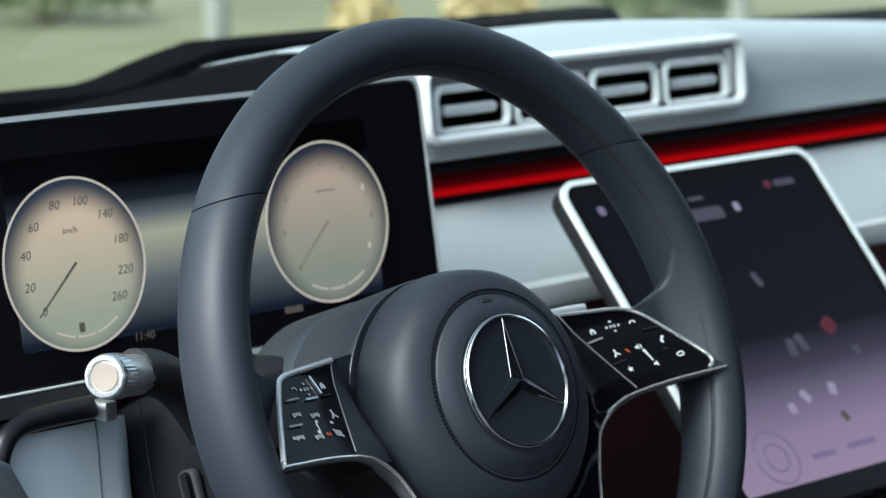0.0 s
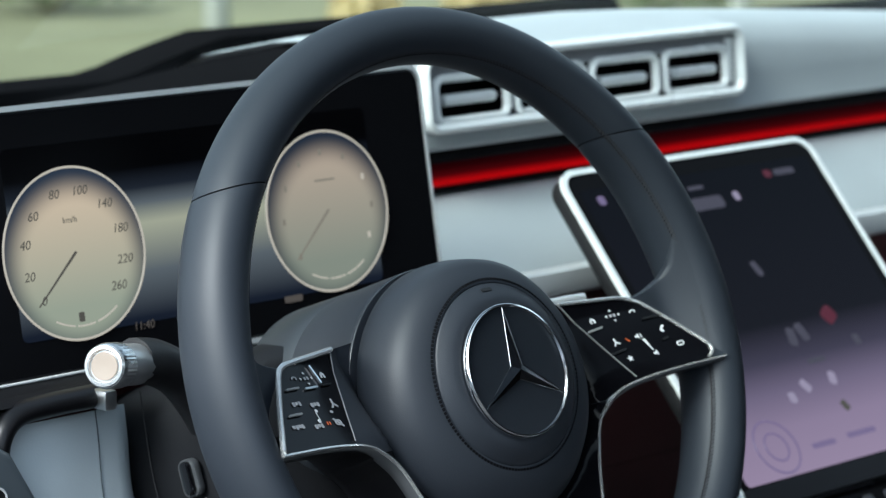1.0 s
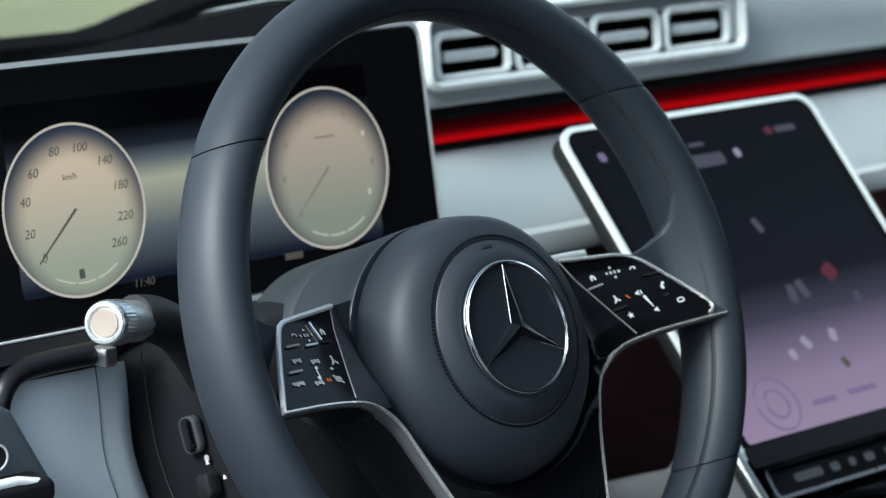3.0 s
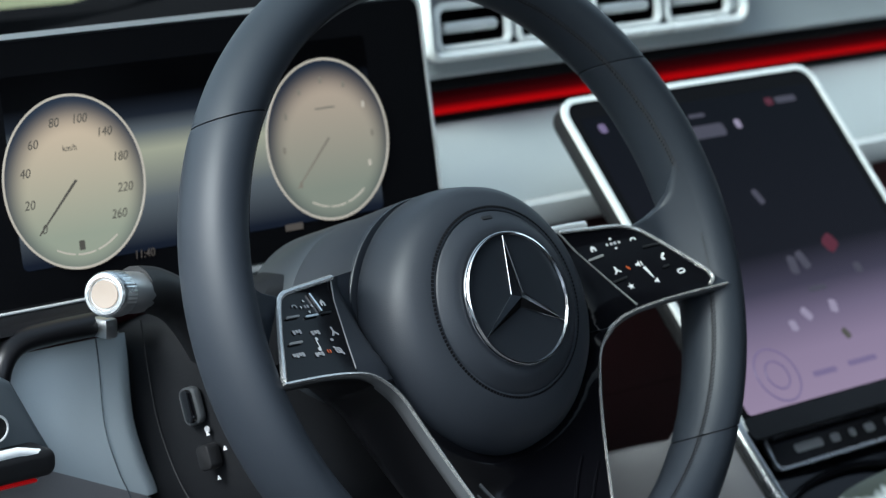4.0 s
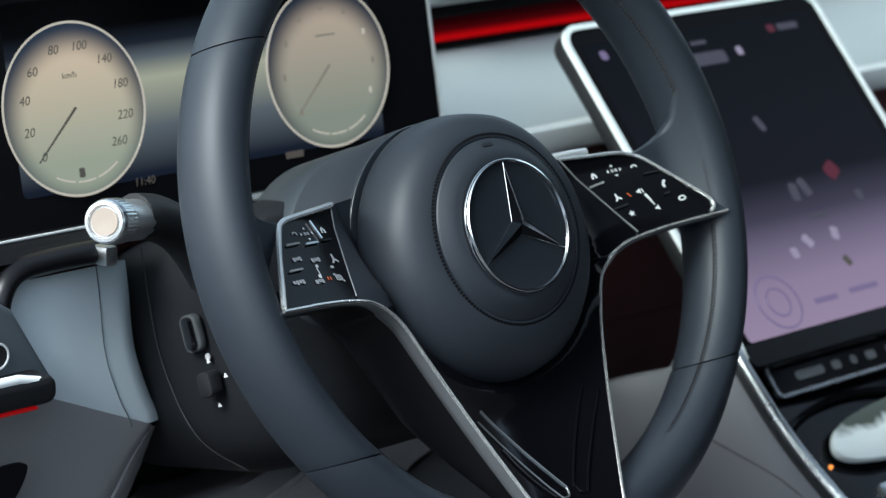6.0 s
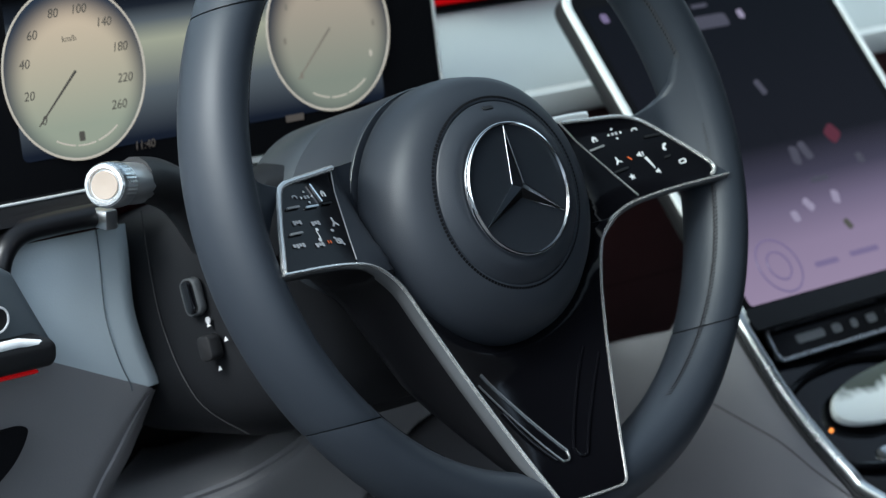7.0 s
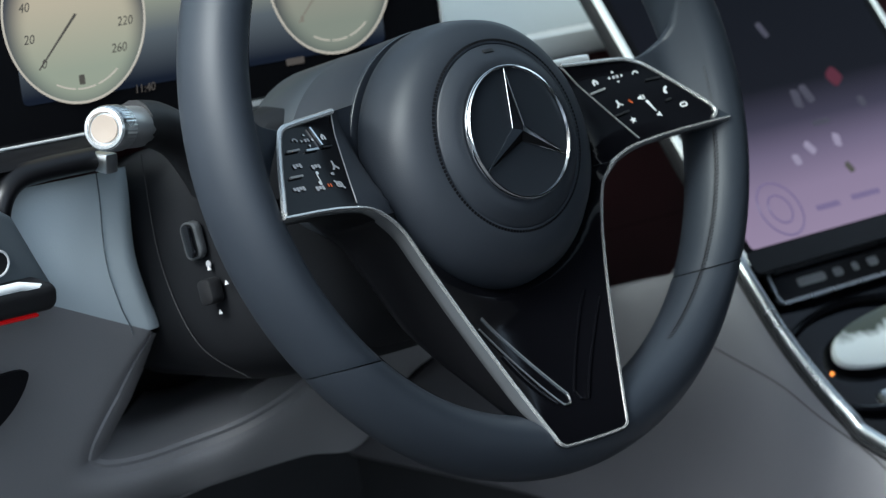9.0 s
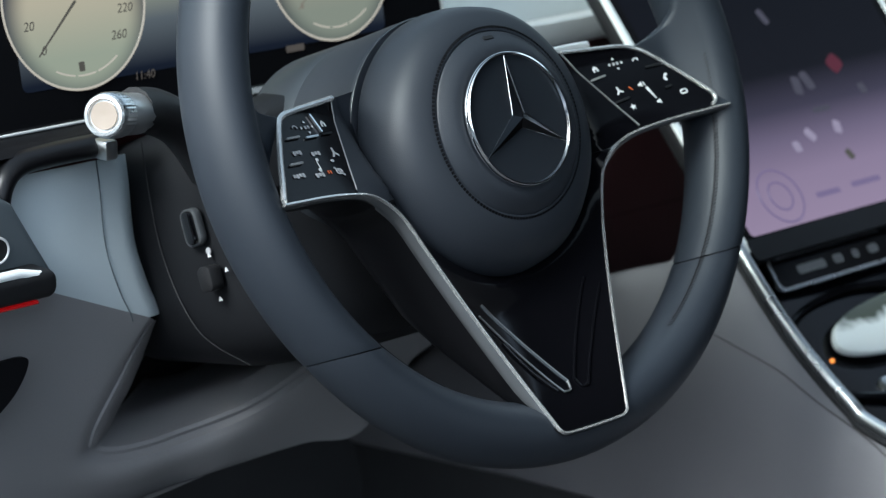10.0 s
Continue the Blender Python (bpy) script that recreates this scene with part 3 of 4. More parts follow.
    d = thing("dash_end_panel", pose(-0.2, 0.15, 0.82), "grey leather outer dashboard panel with rolled edges", "dashboard panel", kind="structure")
    inv = d.matrix_world.inverted()
    right = spline([(-0.1360, 0.896), (-0.1330, 0.880), (-0.1280, 0.847), (-0.1180, 0.820), (-0.110, 0.802), (-0.115, 0.788), (-0.142, 0.757), (-0.157, 0.738), (-0.1585, 0.728), (-0.150, 0.719), (-0.13, 0.712)], 6)

    upper = []
    for v in right:
        row = []
        for k in range(25):
            f = k / 24
            x = -0.50 + (v.x + 0.50) * (1 - (1 - f) ** 2.2)
            z = v.y + min(0.034, 0.42 * (v.x - x)) * (smooth_step(0.896, 0.806, v.y) if v.y > 0.806 else smooth_step(0.70, 0.806, v.y))
            row.append(deeper(x, z, draw(x, z)))
        base = draw(v.x, v.y)
        for ang in (25, 50, 75, 90):
            q = radians(ang)
            row.append(deeper(v.x + 0.006 * math.sin(q), v.y, base + 0.008 * (1 - math.cos(q))))
        row.append(deeper(v.x - 0.02, v.y, base + 0.06))
        if v.y > 0.800:
            upper.append(row)
    for name, rows, m, label in (("panel", upper, GREY_LEATHER, "blue-grey leather panel"),):
        bm = skin(rows)
        bm.transform(inv)
        part(name, bm, m, d, label)
    line = [deeper(v.x - 0.0115, v.y, draw(v.x - 0.0115, v.y) - 0.0003) for v in right[:25]]
    bm = tube(line, 0.0004, 5)
    bm.transform(inv)
    part("joint", bm, SLATE, d, "fine joint along the edge")
    roll = spline([(-0.203, 0.157, 0.855), (-0.203, 0.158, 0.878), (-0.1985, 0.159, 0.892), (-0.187, 0.161, 0.8993), (-0.165, 0.162, 0.9010), (-0.127, 0.162, 0.9012)], 8)
    bm = tube(roll, 0.0064, 16, up=(0, 1, 0), flat=1.5)
    bm.transform(inv)
    part("top_roll", bm, SATIN_BLACK, d, "black rolled top edge")
    bm = skin([[(x, 0.158, 0.9045), (x, 0.164, 0.9075), (x, 0.176, 0.9060), (x, 0.200, 0.9040), (x, 0.230, 0.902)] for x in (-0.50, -0.3, -0.11)])
    bm.transform(inv)
    part("shade_fill", bm, DEEP_BLACK, d, "matt black sheet for the shaded recess behind the rolled edge")
    bm = box(-0.139, -0.1305, 0.146, 0.160, 0.8955, 0.9065, 0.0015)
    bm.transform(inv)
    part("clip", bm, SATIN, d, "small silver clip")
    bm = tube([(-0.50, 0.1985, 0.9050), (-0.30, 0.1985, 0.9052), (-0.10, 0.1985, 0.9055)], 0.0009, 8)
    bm.transform(inv)
    part("silver_line", bm, SILVER_PAINT, d, "thin silver line along the top")


build_dash_end()


def build_knee_panel():
    """Lower dashboard face: its lip runs down the outer panel, turns under the column's pocket and rises along the knee ridge."""
    lip = [(-0.110, 0.802), (-0.134, 0.781), (-0.155, 0.757), (-0.1660, 0.740), (-0.1665, 0.728), (-0.151, 0.7190), (-0.122, 0.7165), (-0.0825, 0.7195), (-0.0363, 0.7255), (0.0052, 0.7383), (0.035, 0.760), (0.07, 0.788), (0.12, 0.815), (0.20, 0.84)]
    rim = [(-0.50, 0.84), (-0.50, 0.78), (-0.50, 0.72), (-0.50, 0.66), (-0.30, 0.675), (-0.20, 0.685), (-0.145, 0.690), (-0.0996, 0.6944), (-0.058, 0.6982), (0.0000, 0.6990), (0.045, 0.6951), (0.0846, 0.7287), (0.1083, 0.7393), (0.17, 0.765)]
    lip, rim = (spline([(*p, 0) for p in c], 8) for c in (lip, rim))
    rows = []
    for i, (c, o) in enumerate(zip(lip, rim)):
        t = (lip[min(i + 1, len(lip) - 1)] - lip[max(i - 1, 0)]).normalized()
        n = Vector((-t.y, t.x))
        f = smooth_step(-0.2, 0.8, n.y)
        face = smooth_step(-0.02, -0.10, c.x)
        crown = smooth_step(24, 0, i)
        base = draw(c.x, c.y) * face
        row = [deeper(o.x, o.y, 0.20), deeper(o.x, o.y - 0.001, 0.035), deeper(o.x, o.y, 0.020)]
        for k in range(13):
            u = 1 - k / 12
            u = u ** 1.6
            q = c + (o - c) * u
            q.y += crown * (min(0.034, 0.42 * (c.x - q.x)) - 0.038 * u)
            away = min(1.0, (q - c).length / 0.02)
            row.append(deeper(q.x, q.y, draw(q.x, q.y) * face * away + base * (1 - away) + 0.014 * u * u * f))
        g = 0.35 + 0.65 * smooth_step(0, 12, i)
        for a, d in ((0.003, 0.0004), (0.0055, 0.0028), (0.0070, 0.0040), (0.0090, 0.0030), (0.0115, 0.0040), (0.0135, 0.0085)):
            row.append(deeper(c.x + n.x * a * g, c.y + n.y * a * g, base + d))
        for a, d in ((0.016 + 0.008 * f, 0.020), (0.012 + 0.015 * f, 0.05), (0.004 + 0.026 * f, 0.12)):
            row.append(deeper(c.x + n.x * a * g, c.y + n.y * a * g, base + d))
        rows.append(row)
    ob = part("knee_panel", skin(rows), SHADED_LEATHER)
    tagged(ob, "grey leather knee panel with rounded lip under the column, shade in its colour", "dashboard panel", kind="structure")


build_knee_panel()


def build_door_grip():
    """Black grip with a silver top and a red light line at the dashboard's outer end."""
    g = thing("side_grip", pose(-0.25, 0.13, 0.845, 90, 0, 0), "black side grip with silver top and red light line", "grip")
    part("grip", slab([(a - 0.02, b) for a, b in rounded(0.154, 0.015, 0.006)], -0.01, 0.012, 0.004, 3), SOFT_BLACK, g, "satin black grip")
    part("top_trim", tube([(-0.10, 0.0080, 0.008), (0.034, 0.0080, 0.008), (0.054, 0.003, 0.008)], 0.0030, 10), TRIM_PALE, g, "silver top trim")
    part("light_line", box(-0.09, 0.046, -0.0100, -0.0082, 0.004, 0.009, 0.0008), RED_LIGHT, g, "red light line")


build_door_grip()


def build_door_panel():
    """Slate panel outboard of the dashboard, over the grip, with a small ringed button."""
    d = thing("side_panel", pose(-0.25, 0.145, 0.86, 90, 0, 0), "slate grey side panel with a small ringed button", "dashboard panel", kind="structure")
    outline = [(-0.25, 0.034), (0.030, 0.034), (0.043, 0.026), (0.058, 0.000), (0.070, -0.020), (-0.25, -0.020)]
    part("panel", slab(outline, -0.01, 0.009, 0.004, 3), SLATE, d, "slate grey satin panel")
    k = part("button", revolve([(0.0075, 0.009), (0.0075, 0.011), (0.0060, 0.0115), (0.0005, 0.0115)], 32), SOFT_BLACK, d, "black round button")
    k.location = (0.030, 0.004, 0)
    part("button_ring", tube([(0.0068 * math.cos(2 * math.pi * i / 32), 0.0068 * math.sin(2 * math.pi * i / 32), 0.0115) for i in range(32)], 0.0007, 6, closed=True), WHITE_PRINT, k, "white ring")
    p = part("pocket", slab(spline([(0.050, -0.060), (0.052, -0.068), (0.040, -0.083), (0.02, -0.092), (-0.03, -0.092), (-0.03, -0.066), (0.02, -0.061)], 5, closed=True), -0.001, 0.0015), DEEP_BLACK, d, "flat black patch for the shaded pocket opening")


build_door_panel()


# ---- steering column with its stalk and switches ----
COLUMN = pose(0, 0, 0.93, 68.6, 0, 0)


def build_column():
    c = thing("steering_column", COLUMN, "black plastic steering column shroud with adjuster switches", "steering column")
    rings = []
    for z, hw, t, b in ((-0.085, 0.060, 0.030, -0.092), (-0.095, 0.085, 0.036, -0.106), (-0.12, 0.098, 0.040, -0.111), (-0.17, 0.10, 0.040, -0.109), (-0.24, 0.10, 0.04, -0.095)):
        cy, hh = (t + b) / 2, (t - b) / 2
        rings.append([(hw * math.copysign(abs(math.cos(a)) ** 0.55, math.cos(a)), cy + hh * math.copysign(abs(math.sin(a)) ** 0.55, math.sin(a)), z) for a in [2 * math.pi * i / 48 for i in range(48)]])
    part("shroud", skin(rings, closed_u=True, caps=True), SHROUD_BLACK, c, "matt black shroud")
    part("column_collar", flatten_below(revolve([(0.060, -0.0805), (0.0700, -0.0815), (0.0722, -0.085), (0.0728, -0.125), (0.06, -0.13)], 64, -0.0178), -0.0178, -0.032), COLLAR_SHEEN, c, "dark satin collar round the column")
    line = spline([(-0.101, 0.030, -0.165), (-0.1015, -0.03, -0.172), (-0.100, -0.078, -0.160), (-0.088, -0.104, -0.138)], 8)
    part("joint", tube(line, 0.0003, 5), SOFT_BLACK, c, "thin grey joint line")
    # adjuster switches on the outer face
    part("rocker", slab(rounded(0.0150, 0.0210, 0.005), 0.0, 0.005, 0.0015, 2), GUNMETAL, c, "dark satin rocker switch").matrix_local = pose(-0.100, -0.024, -0.137, 0, -90, 0)
    part("rocker", slab(rounded(0.0075, 0.0185, 0.0033), 0.004, 0.008, 0.0012, 2), GLOSS_BLACK, c).matrix_local = pose(-0.100, -0.024, -0.1355, 0, -90, 0)
    part("adjuster_knob", slab(rounded(0.0115, 0.0140, 0.0035), 0.0, 0.009, 0.0015, 2), SOFT_BLACK, c, "dark satin adjuster knob").matrix_local = pose(-0.100, -0.053, -0.131, 0, -90, 0)
    for dy, dz in ((0.017, 0.0), (-0.017, 0.0), (0.003, 0.016), (0.003, -0.016)):
        part("arrow_mark", slab([(-0.0013, -0.001), (0.0013, -0.001), (0, 0.0014)], 0.0, 0.0008), WHITE_PRINT, c, "white arrow").matrix_local = pose(-0.1012, -0.053 + 0.72 * dy, -0.131 + 0.72 * dz, 0, -90, 0)
    part("wheel_mark", revolve([(0.0020, 0.0), (0.0020, 0.0006)], 20), FADED_PRINT, c, "small white printed wheel").matrix_local = pose(-0.1010, -0.0385, -0.131, 0, -90, 0)
    part("gear_lever", tube(spline([(0.064, 0.0210, -0.055), (0.094, 0.0225, -0.052), (0.122, 0.0230, -0.050), (0.138, 0.0225, -0.049)], 6), 0.0032, 12, flat=0.6), SILVER_PAINT, c, "slim silver gear lever")
    # the stalk
    s = part("stalk", tube(spline([(-0.078, -0.018, -0.135), (-0.088, 0.008, -0.130), (-0.104, 0.030, -0.124), (-0.124, 0.0395, -0.1165), (-0.143, 0.0410, -0.1075)], 8), 0.0128, 14, flat=0.9), SOFT_BLACK, c, "black stalk")
    k = part("stalk_collar", revolve([(0.0104, -0.014), (0.0110, -0.0125), (0.0112, 0.012), (0.0110, 0.0135)], 32), COLLAR_GREY, c, "satin grey collar")
    k.matrix_local = pose(-0.1507, 0.0395, -0.1030, 0, -60, 0)
    bm = revolve([(0.0105, 0.0), (0.0120, 0.001), (0.0120, 0.012), (0.0116, 0.014), (0.0105, 0.0155)], 144)
    for v in bm.verts:
        if 0.0005 < v.co.z < 0.0125:
            a = math.atan2(v.co.y, v.co.x)
            q = 1 + 0.010 * math.copysign(1, math.sin(a * 36 + 0.1))
            v.co.x *= q
            v.co.y *= q
    kn = part("turning_ring", bm, SATIN, c, "knurled silver ring")
    kn.matrix_local = pose(-0.1630, 0.0395, -0.0959, 0, -60, 0)
    bt = part("end_button", revolve([(0.0108, 0.012), (0.0113, 0.0160), (0.0105, 0.0172), (0.0090, 0.0174), (0.0083, 0.0166), (0.0080, 0.0150)], 40), PALE_SILVER, c, "pale silver end button")
    disc = part("disc", revolve([(0.0074, 0.0148), (0.0073, 0.0166), (0.006, 0.0166), (0.0005, 0.0162)], 40), DISC_GLINT, bt, "centre disc with a warm sunlight glint put into its colour")
    bt.matrix_local = pose(-0.1630, 0.0395, -0.0959, 0, -60, 0)


build_column()

# ---- steering wheel ----
WHEEL = pose(0, 0, 0.93, 68.6, 0, 0)      # local x right, y up the wheel, z to the driver
HY = -0.0143                              # the hub sits a little low
RR = 0.176


SPOKE_Y = (0.0395, 0.049, 0.056, 0.066, 0.0800, 0.0900, 0.1284, 0.1600, 0.1740, 0.1780)
SPOKE_HALF = (0.084, 0.0748, 0.0705, 0.0665, 0.0610, 0.0572, 0.0435, 0.0315, 0.0262, 0.0235)


def smooth(e0, e1, x):
    t = min(1.0, max(0.0, (x - e0) / (e1 - e0)))
    return t * t * (3 - 2 * t)


def plate_z(x, y):
    """Height of the spoke plate's face: dished at the hub, proud at the rim."""
    x = abs(x)
    r = math.hypot(x, y + 0.014)
    low = (r - 0.085) * 0.25 - max(0.0, 0.0815 - r) * (1.1 + 0.55 * smooth(-0.075, -0.045, y))
    low = max(low, -0.030)
    k = min(1.0, max(0.0, (y + 0.031) / 0.0434))
    dip = 0.0
    if y < -0.05:
        half = float(np.interp(-y, SPOKE_Y, SPOKE_HALF))
        dip = float(np.interp(-y, (0.06, 0.11, 0.150, 0.172), (0.0, 0.008, 0.004, 0.0))) * max(0.0, 1 - (x / half) ** 2)
    top = -0.007 + (x - 0.136) * 0.245
    if x < 0.086:
        top -= (0.086 - x) * 0.6
    return low * (1 - k) + max(top, -0.031) * k - dip


def rim_section(a):
    """Half width along the radius and along the axis at the angle a."""
    g = abs(math.cos(a)) ** 2
    return 0.0155, 0.0182 + 0.0032 * g


def rim_point(a, q, grow=1.0):
    ra, rb = rim_section(a)
    if math.cos(q) > 0:
        ra += 0.0035 * smooth(0.55, 0.95, -math.sin(a))
    r = RR + grow * ra * math.cos(q)
    return (r * math.cos(a), r * math.sin(a), grow * rb * math.sin(q))


def build_wheel():
    w = thing("steering_wheel", WHEEL, "black leather steering wheel with chrome-edged glossy spokes", "steering wheel")
    seams = (((0.1045, 0), (0.1045, 1)), ((0.1045, 1), (-0.110, 1)), ((-0.110, 1), (-0.110, 2)), ((-0.110, 2), (0.1045, 2)))

    def seam_angle(y, turn, q, gap):
        """Where the level seam at height y cuts the rim, for the place q round its section."""
        s = math.asin((y + gap) / (RR + 0.0155 * math.cos(q)))
        return s if turn == 0 else math.pi - s if turn == 1 else 2 * math.pi + s
    for (y0, t0), (y1, t1) in seams:
        g0 = 0.0004 if t0 == 0 else -0.0004 if (t0, y0) == (1, 0.1045) else -0.0004 if (t0, t1) == (1, 2) else 0.0004
        g1 = -g0 if t0 == 1 and y0 > 0 or t0 == 2 else g0
        rings, n = [], 64
        for j in range(-1, n + 2):
            f = min(1.0, max(0.0, j / n))
            ring = []
            for k in range(36):
                q = 2 * math.pi * k / 36
                edge = 0.0 if 0 <= j <= n else -0.0004
                a0, a1 = seam_angle(y0, t0, q, g0), seam_angle(y1, t1, q, g1)
                grow = 1.0 if 0 < j < n else 0.985 if 0 <= j <= n else 0.94
                ring.append(rim_point(a0 + (a1 - a0) * f + (edge if j < 0 else -edge) * 1.0, q, grow))
            rings.append(ring)
        part("rim_section", skin(rings, closed_u=True, caps=True), BLACK_LEATHER, w, "smooth black leather rim section")
    core = [[rim_point(2 * math.pi * i / 96, 2 * math.pi * k / 20, 0.95) for k in range(20)] for i in range(96)]
    part("rim_core", skin(core, closed_u=True, closed_v=True), FELT_BLACK, w, "dark core showing in the seams")
    # stitching along the inside of the rim
    bm = bmesh.new()
    for i in range(300):
        a = radians(-60 + 240 * i / 299)
        if 0 < math.degrees(math.atan2(math.sin(a), abs(math.cos(a)))) < 13:
            continue
        p, q = Vector(rim_point(a, radians(150), 1.006)), Vector(rim_point(a + 0.012, radians(142), 1.006))
        t = (q - p)
        s = t.cross(p).normalized() * 0.0006
        u = Vector((0, 0, 0.0005))
        bm.faces.new([bm.verts.new(v) for v in (p - s + u, p + s + u, q + s + u, q - s + u)])
        bm.faces.new([bm.verts.new(v) for v in (p - s, p + s, p + s + u, p - s + u)])
    tagged(part("stitching", bm, THREAD, w, "dark stitching"), kind="stuff")
    for lo, hi in ((-58, -4), (14, 166), (184, 238)):
        line = [rim_point(radians(lo + (hi - lo) * i / 160), radians(147 + 0.4 * math.sin(i * 0.9)), 1.0) for i in range(161)]
        part("leather_joint", tube(line, 0.00028, 6), FELT_BLACK, w, "dark sewn joint of the leather")

    # hub: airbag cover, gap, back housing
    cover = [(0.0600, -0.0240), (0.0698, -0.0246), (0.0722, -0.0238), (0.0731, -0.0222), (0.0734, -0.018), (0.0730, -0.010), (0.0712, -0.0015), (0.0672, 0.0055), (0.0617, 0.0102), (0.0555, 0.0131), (0.0505, 0.0147),
             (0.0498, 0.0147), (0.0494, 0.0141), (0.0490, 0.0148), (0.0482, 0.0155), (0.0455, 0.0176), (0.0425, 0.0196), (0.0398, 0.0207), (0.0374, 0.0209), (0.0360, 0.0206), (0.0005, 0.0206)]
    part("airbag_cover", revolve(cover, 96, HY, (HY - 0.0052, HY)), HUB_LEATHER, w, "domed black leather hub cover")
    part("hub_gap", revolve([(0.0600, -0.034), (0.0600, -0.023)], 72, HY - 0.0035), DEEP_BLACK, w, "dark gap")
    back = [(0.0600, -0.0302), (0.0700, -0.0296), (0.0714, -0.0301), (0.0721, -0.0312), (0.0722, -0.034), (0.0720, -0.050), (0.0716, -0.074), (0.0712, -0.098), (0.0700, -0.1015), (0.060, -0.103)]
    part("hub_housing", flatten_below(revolve(back, 72, HY - 0.0035), HY - 0.0035, -0.032), HUB_LEATHER, w, "black back housing of the hub")
    edge = [(0.0716 * math.cos(2 * math.pi * i / 96), HY - 0.0035 + 0.0716 * math.sin(2 * math.pi * i / 96), -0.0297) for i in range(96)]
    part("housing_glint", tube(edge, 0.00035, 6, closed=True), BRUSHED_GREY, w, "fine metal ring added for the housing's lit edge")
    bm = bmesh.new()
    for i in range(150):
        a0 = 2 * math.pi * i / 150
        a1 = a0 + 0.028
        for r, z in ((0.0515, 0.0143),):
            v = [((r + d) * math.cos(a), HY + (r + d) * math.sin(a), z + e) for a, d, e in ((a0, 0.0006, -0.0002), (a1, 0.0006, -0.0002), (a1, -0.0006, 0.0004), (a0, -0.0006, 0.0004))]
            top = [bm.verts.new((x, y, z2 + 0.0004)) for x, y, z2 in v]
            bot = [bm.verts.new((x, y, z2 - 0.0004)) for x, y, z2 in v]
            bm.faces.new(top)
            for k in range(4):
                bm.faces.new((top[k], bot[k], bot[(k + 1) % 4], top[(k + 1) % 4]))
    tagged(part("hub_stitching", bm, FELT_BLACK, w, "ring of dark stitches"), kind="stuff")

    # badge: ring with a three-armed bevelled star
    e = part("badge", revolve([(0.0362, 0.0212), (0.0362, 0.0225), (0.0005, 0.0230)], 64, HY), BADGE_FACE, w, "dark round badge with a chrome ring and star")
    lip = [(0.0364, 0.0215), (0.0362, 0.0238), (0.0354, 0.0247), (0.0348, 0.0246), (0.0342, 0.0232)]
    part("badge_ring", skin([[(r * math.cos(2 * math.pi * i / 96), HY + r * math.sin(2 * math.pi * i / 96), z) for i in range(96)] for r, z in lip], closed_u=True), CHROME, e, "polished chrome ring")
    bm = bmesh.new()
    top = bm.verts.new((0, HY, 0.0262))
    outer = []
    for i in range(3):
        for ang, r, z in ((90 + 120 * i, 0.0342, 0.0238), (150 + 120 * i, 0.0050, 0.0234)):
            outer.append(bm.verts.new((r * math.cos(radians(ang)), HY + r * math.sin(radians(ang)), z)))
    for i in range(6):
        bm.faces.new((top, outer[i], outer[(i + 1) % 6]))
    part("badge_star", bm, DARKENED_CHROME, e, "bevelled chrome star, dark reflections put into its colour", smooth=False)

    tips = [Vector((0.0342 * math.cos(radians(90 + 120 * i)), HY + 0.0342 * math.sin(radians(90 + 120 * i)), 0.0239)) for i in range(3)]
    dips = [Vector((0.0050 * math.cos(radians(150 + 120 * i)), HY + 0.0050 * math.sin(radians(150 + 120 * i)), 0.0236)) for i in range(3)]
    for i in range(3):
        part("star_edge", tube([tips[i], dips[i], tips[(i + 1) % 3]], 0.00018, 6), CHROME, e, "bright chrome arris")
    m = part("emboss_mark", slab(rounded(0.0075, 0.0026, 0.0008, 3), 0.0, 0.0006, 0.0002, 1), SOFT_BLACK, w, "small embossed mark")
    m.matrix_local = pose(-0.002, HY + 0.0452, 0.0177, -36, 0, 0)
    # spoke plates
    top_edge = ((0.050, 0.0225), (0.061, 0.0215), (0.1207, 0.0158), (0.130, 0.0140), (0.136, 0.0090), (0.1480, -0.0060), (0.1578, -0.0195), (0.1650, -0.0292))
    low_edge = ((0.050, -0.080), (0.0613, -0.0790), (0.066, -0.0660), (0.0745, -0.0490), (0.084, -0.0390), (0.0960, -0.0340), (0.1150, -0.0318), (0.1340, -0.0310), (0.1655, -0.0307))

    def along(pairs, x):
        return float(np.interp(x, [p[0] for p in pairs], [p[1] for p in pairs]))
    for s in (-1, 1):
        def sheet(t0, t1, b0, b1, n):
            rows = []
            for i in range(n + 1):
                xt, xb = t0 + (t1 - t0) * i / n, b0 + (b1 - b0) * i / n
                yt, yb = along(top_edge, xt), max(along(low_edge, xb), -0.0395)
                row = []
                for j in range(11):
                    x, y = xt + (xb - xt) * j / 10, yt + (yb - yt) * j / 10
                    row.append((s * x, y, plate_z(x, y)))
                rows.append(row)
            return skin(rows)
        pad = part("spoke_plate", sheet(0.0854, 0.1650, 0.1055, 0.1655, 30), SPOKE_BLACK, w, "glossy black touch-button spoke")
        add_buttons(pad, s)
        part("inner_cover", sheet(0.050, 0.0850, 0.050, 0.1051, 20), HUB_LEATHER if s < 0 else SPOKE_BLACK, w, "dark inner cover of the spoke")
        tip = top_edge[2:] if s < 0 else ((0.1207, 0.0158), (0.1290, 0.0135), (0.1360, 0.0090), (0.1480, -0.0060), (0.1570, -0.0182), (0.1592, -0.0222), (0.1594, -0.0250), (0.1580, -0.0274), (0.1548, -0.0290))
        t = spline([(s * x, y, plate_z(x, y) + 0.0008) for x, y in ((0.0854, along(top_edge, 0.0854)), (0.105, along(top_edge, 0.105)), *tip)], 4)
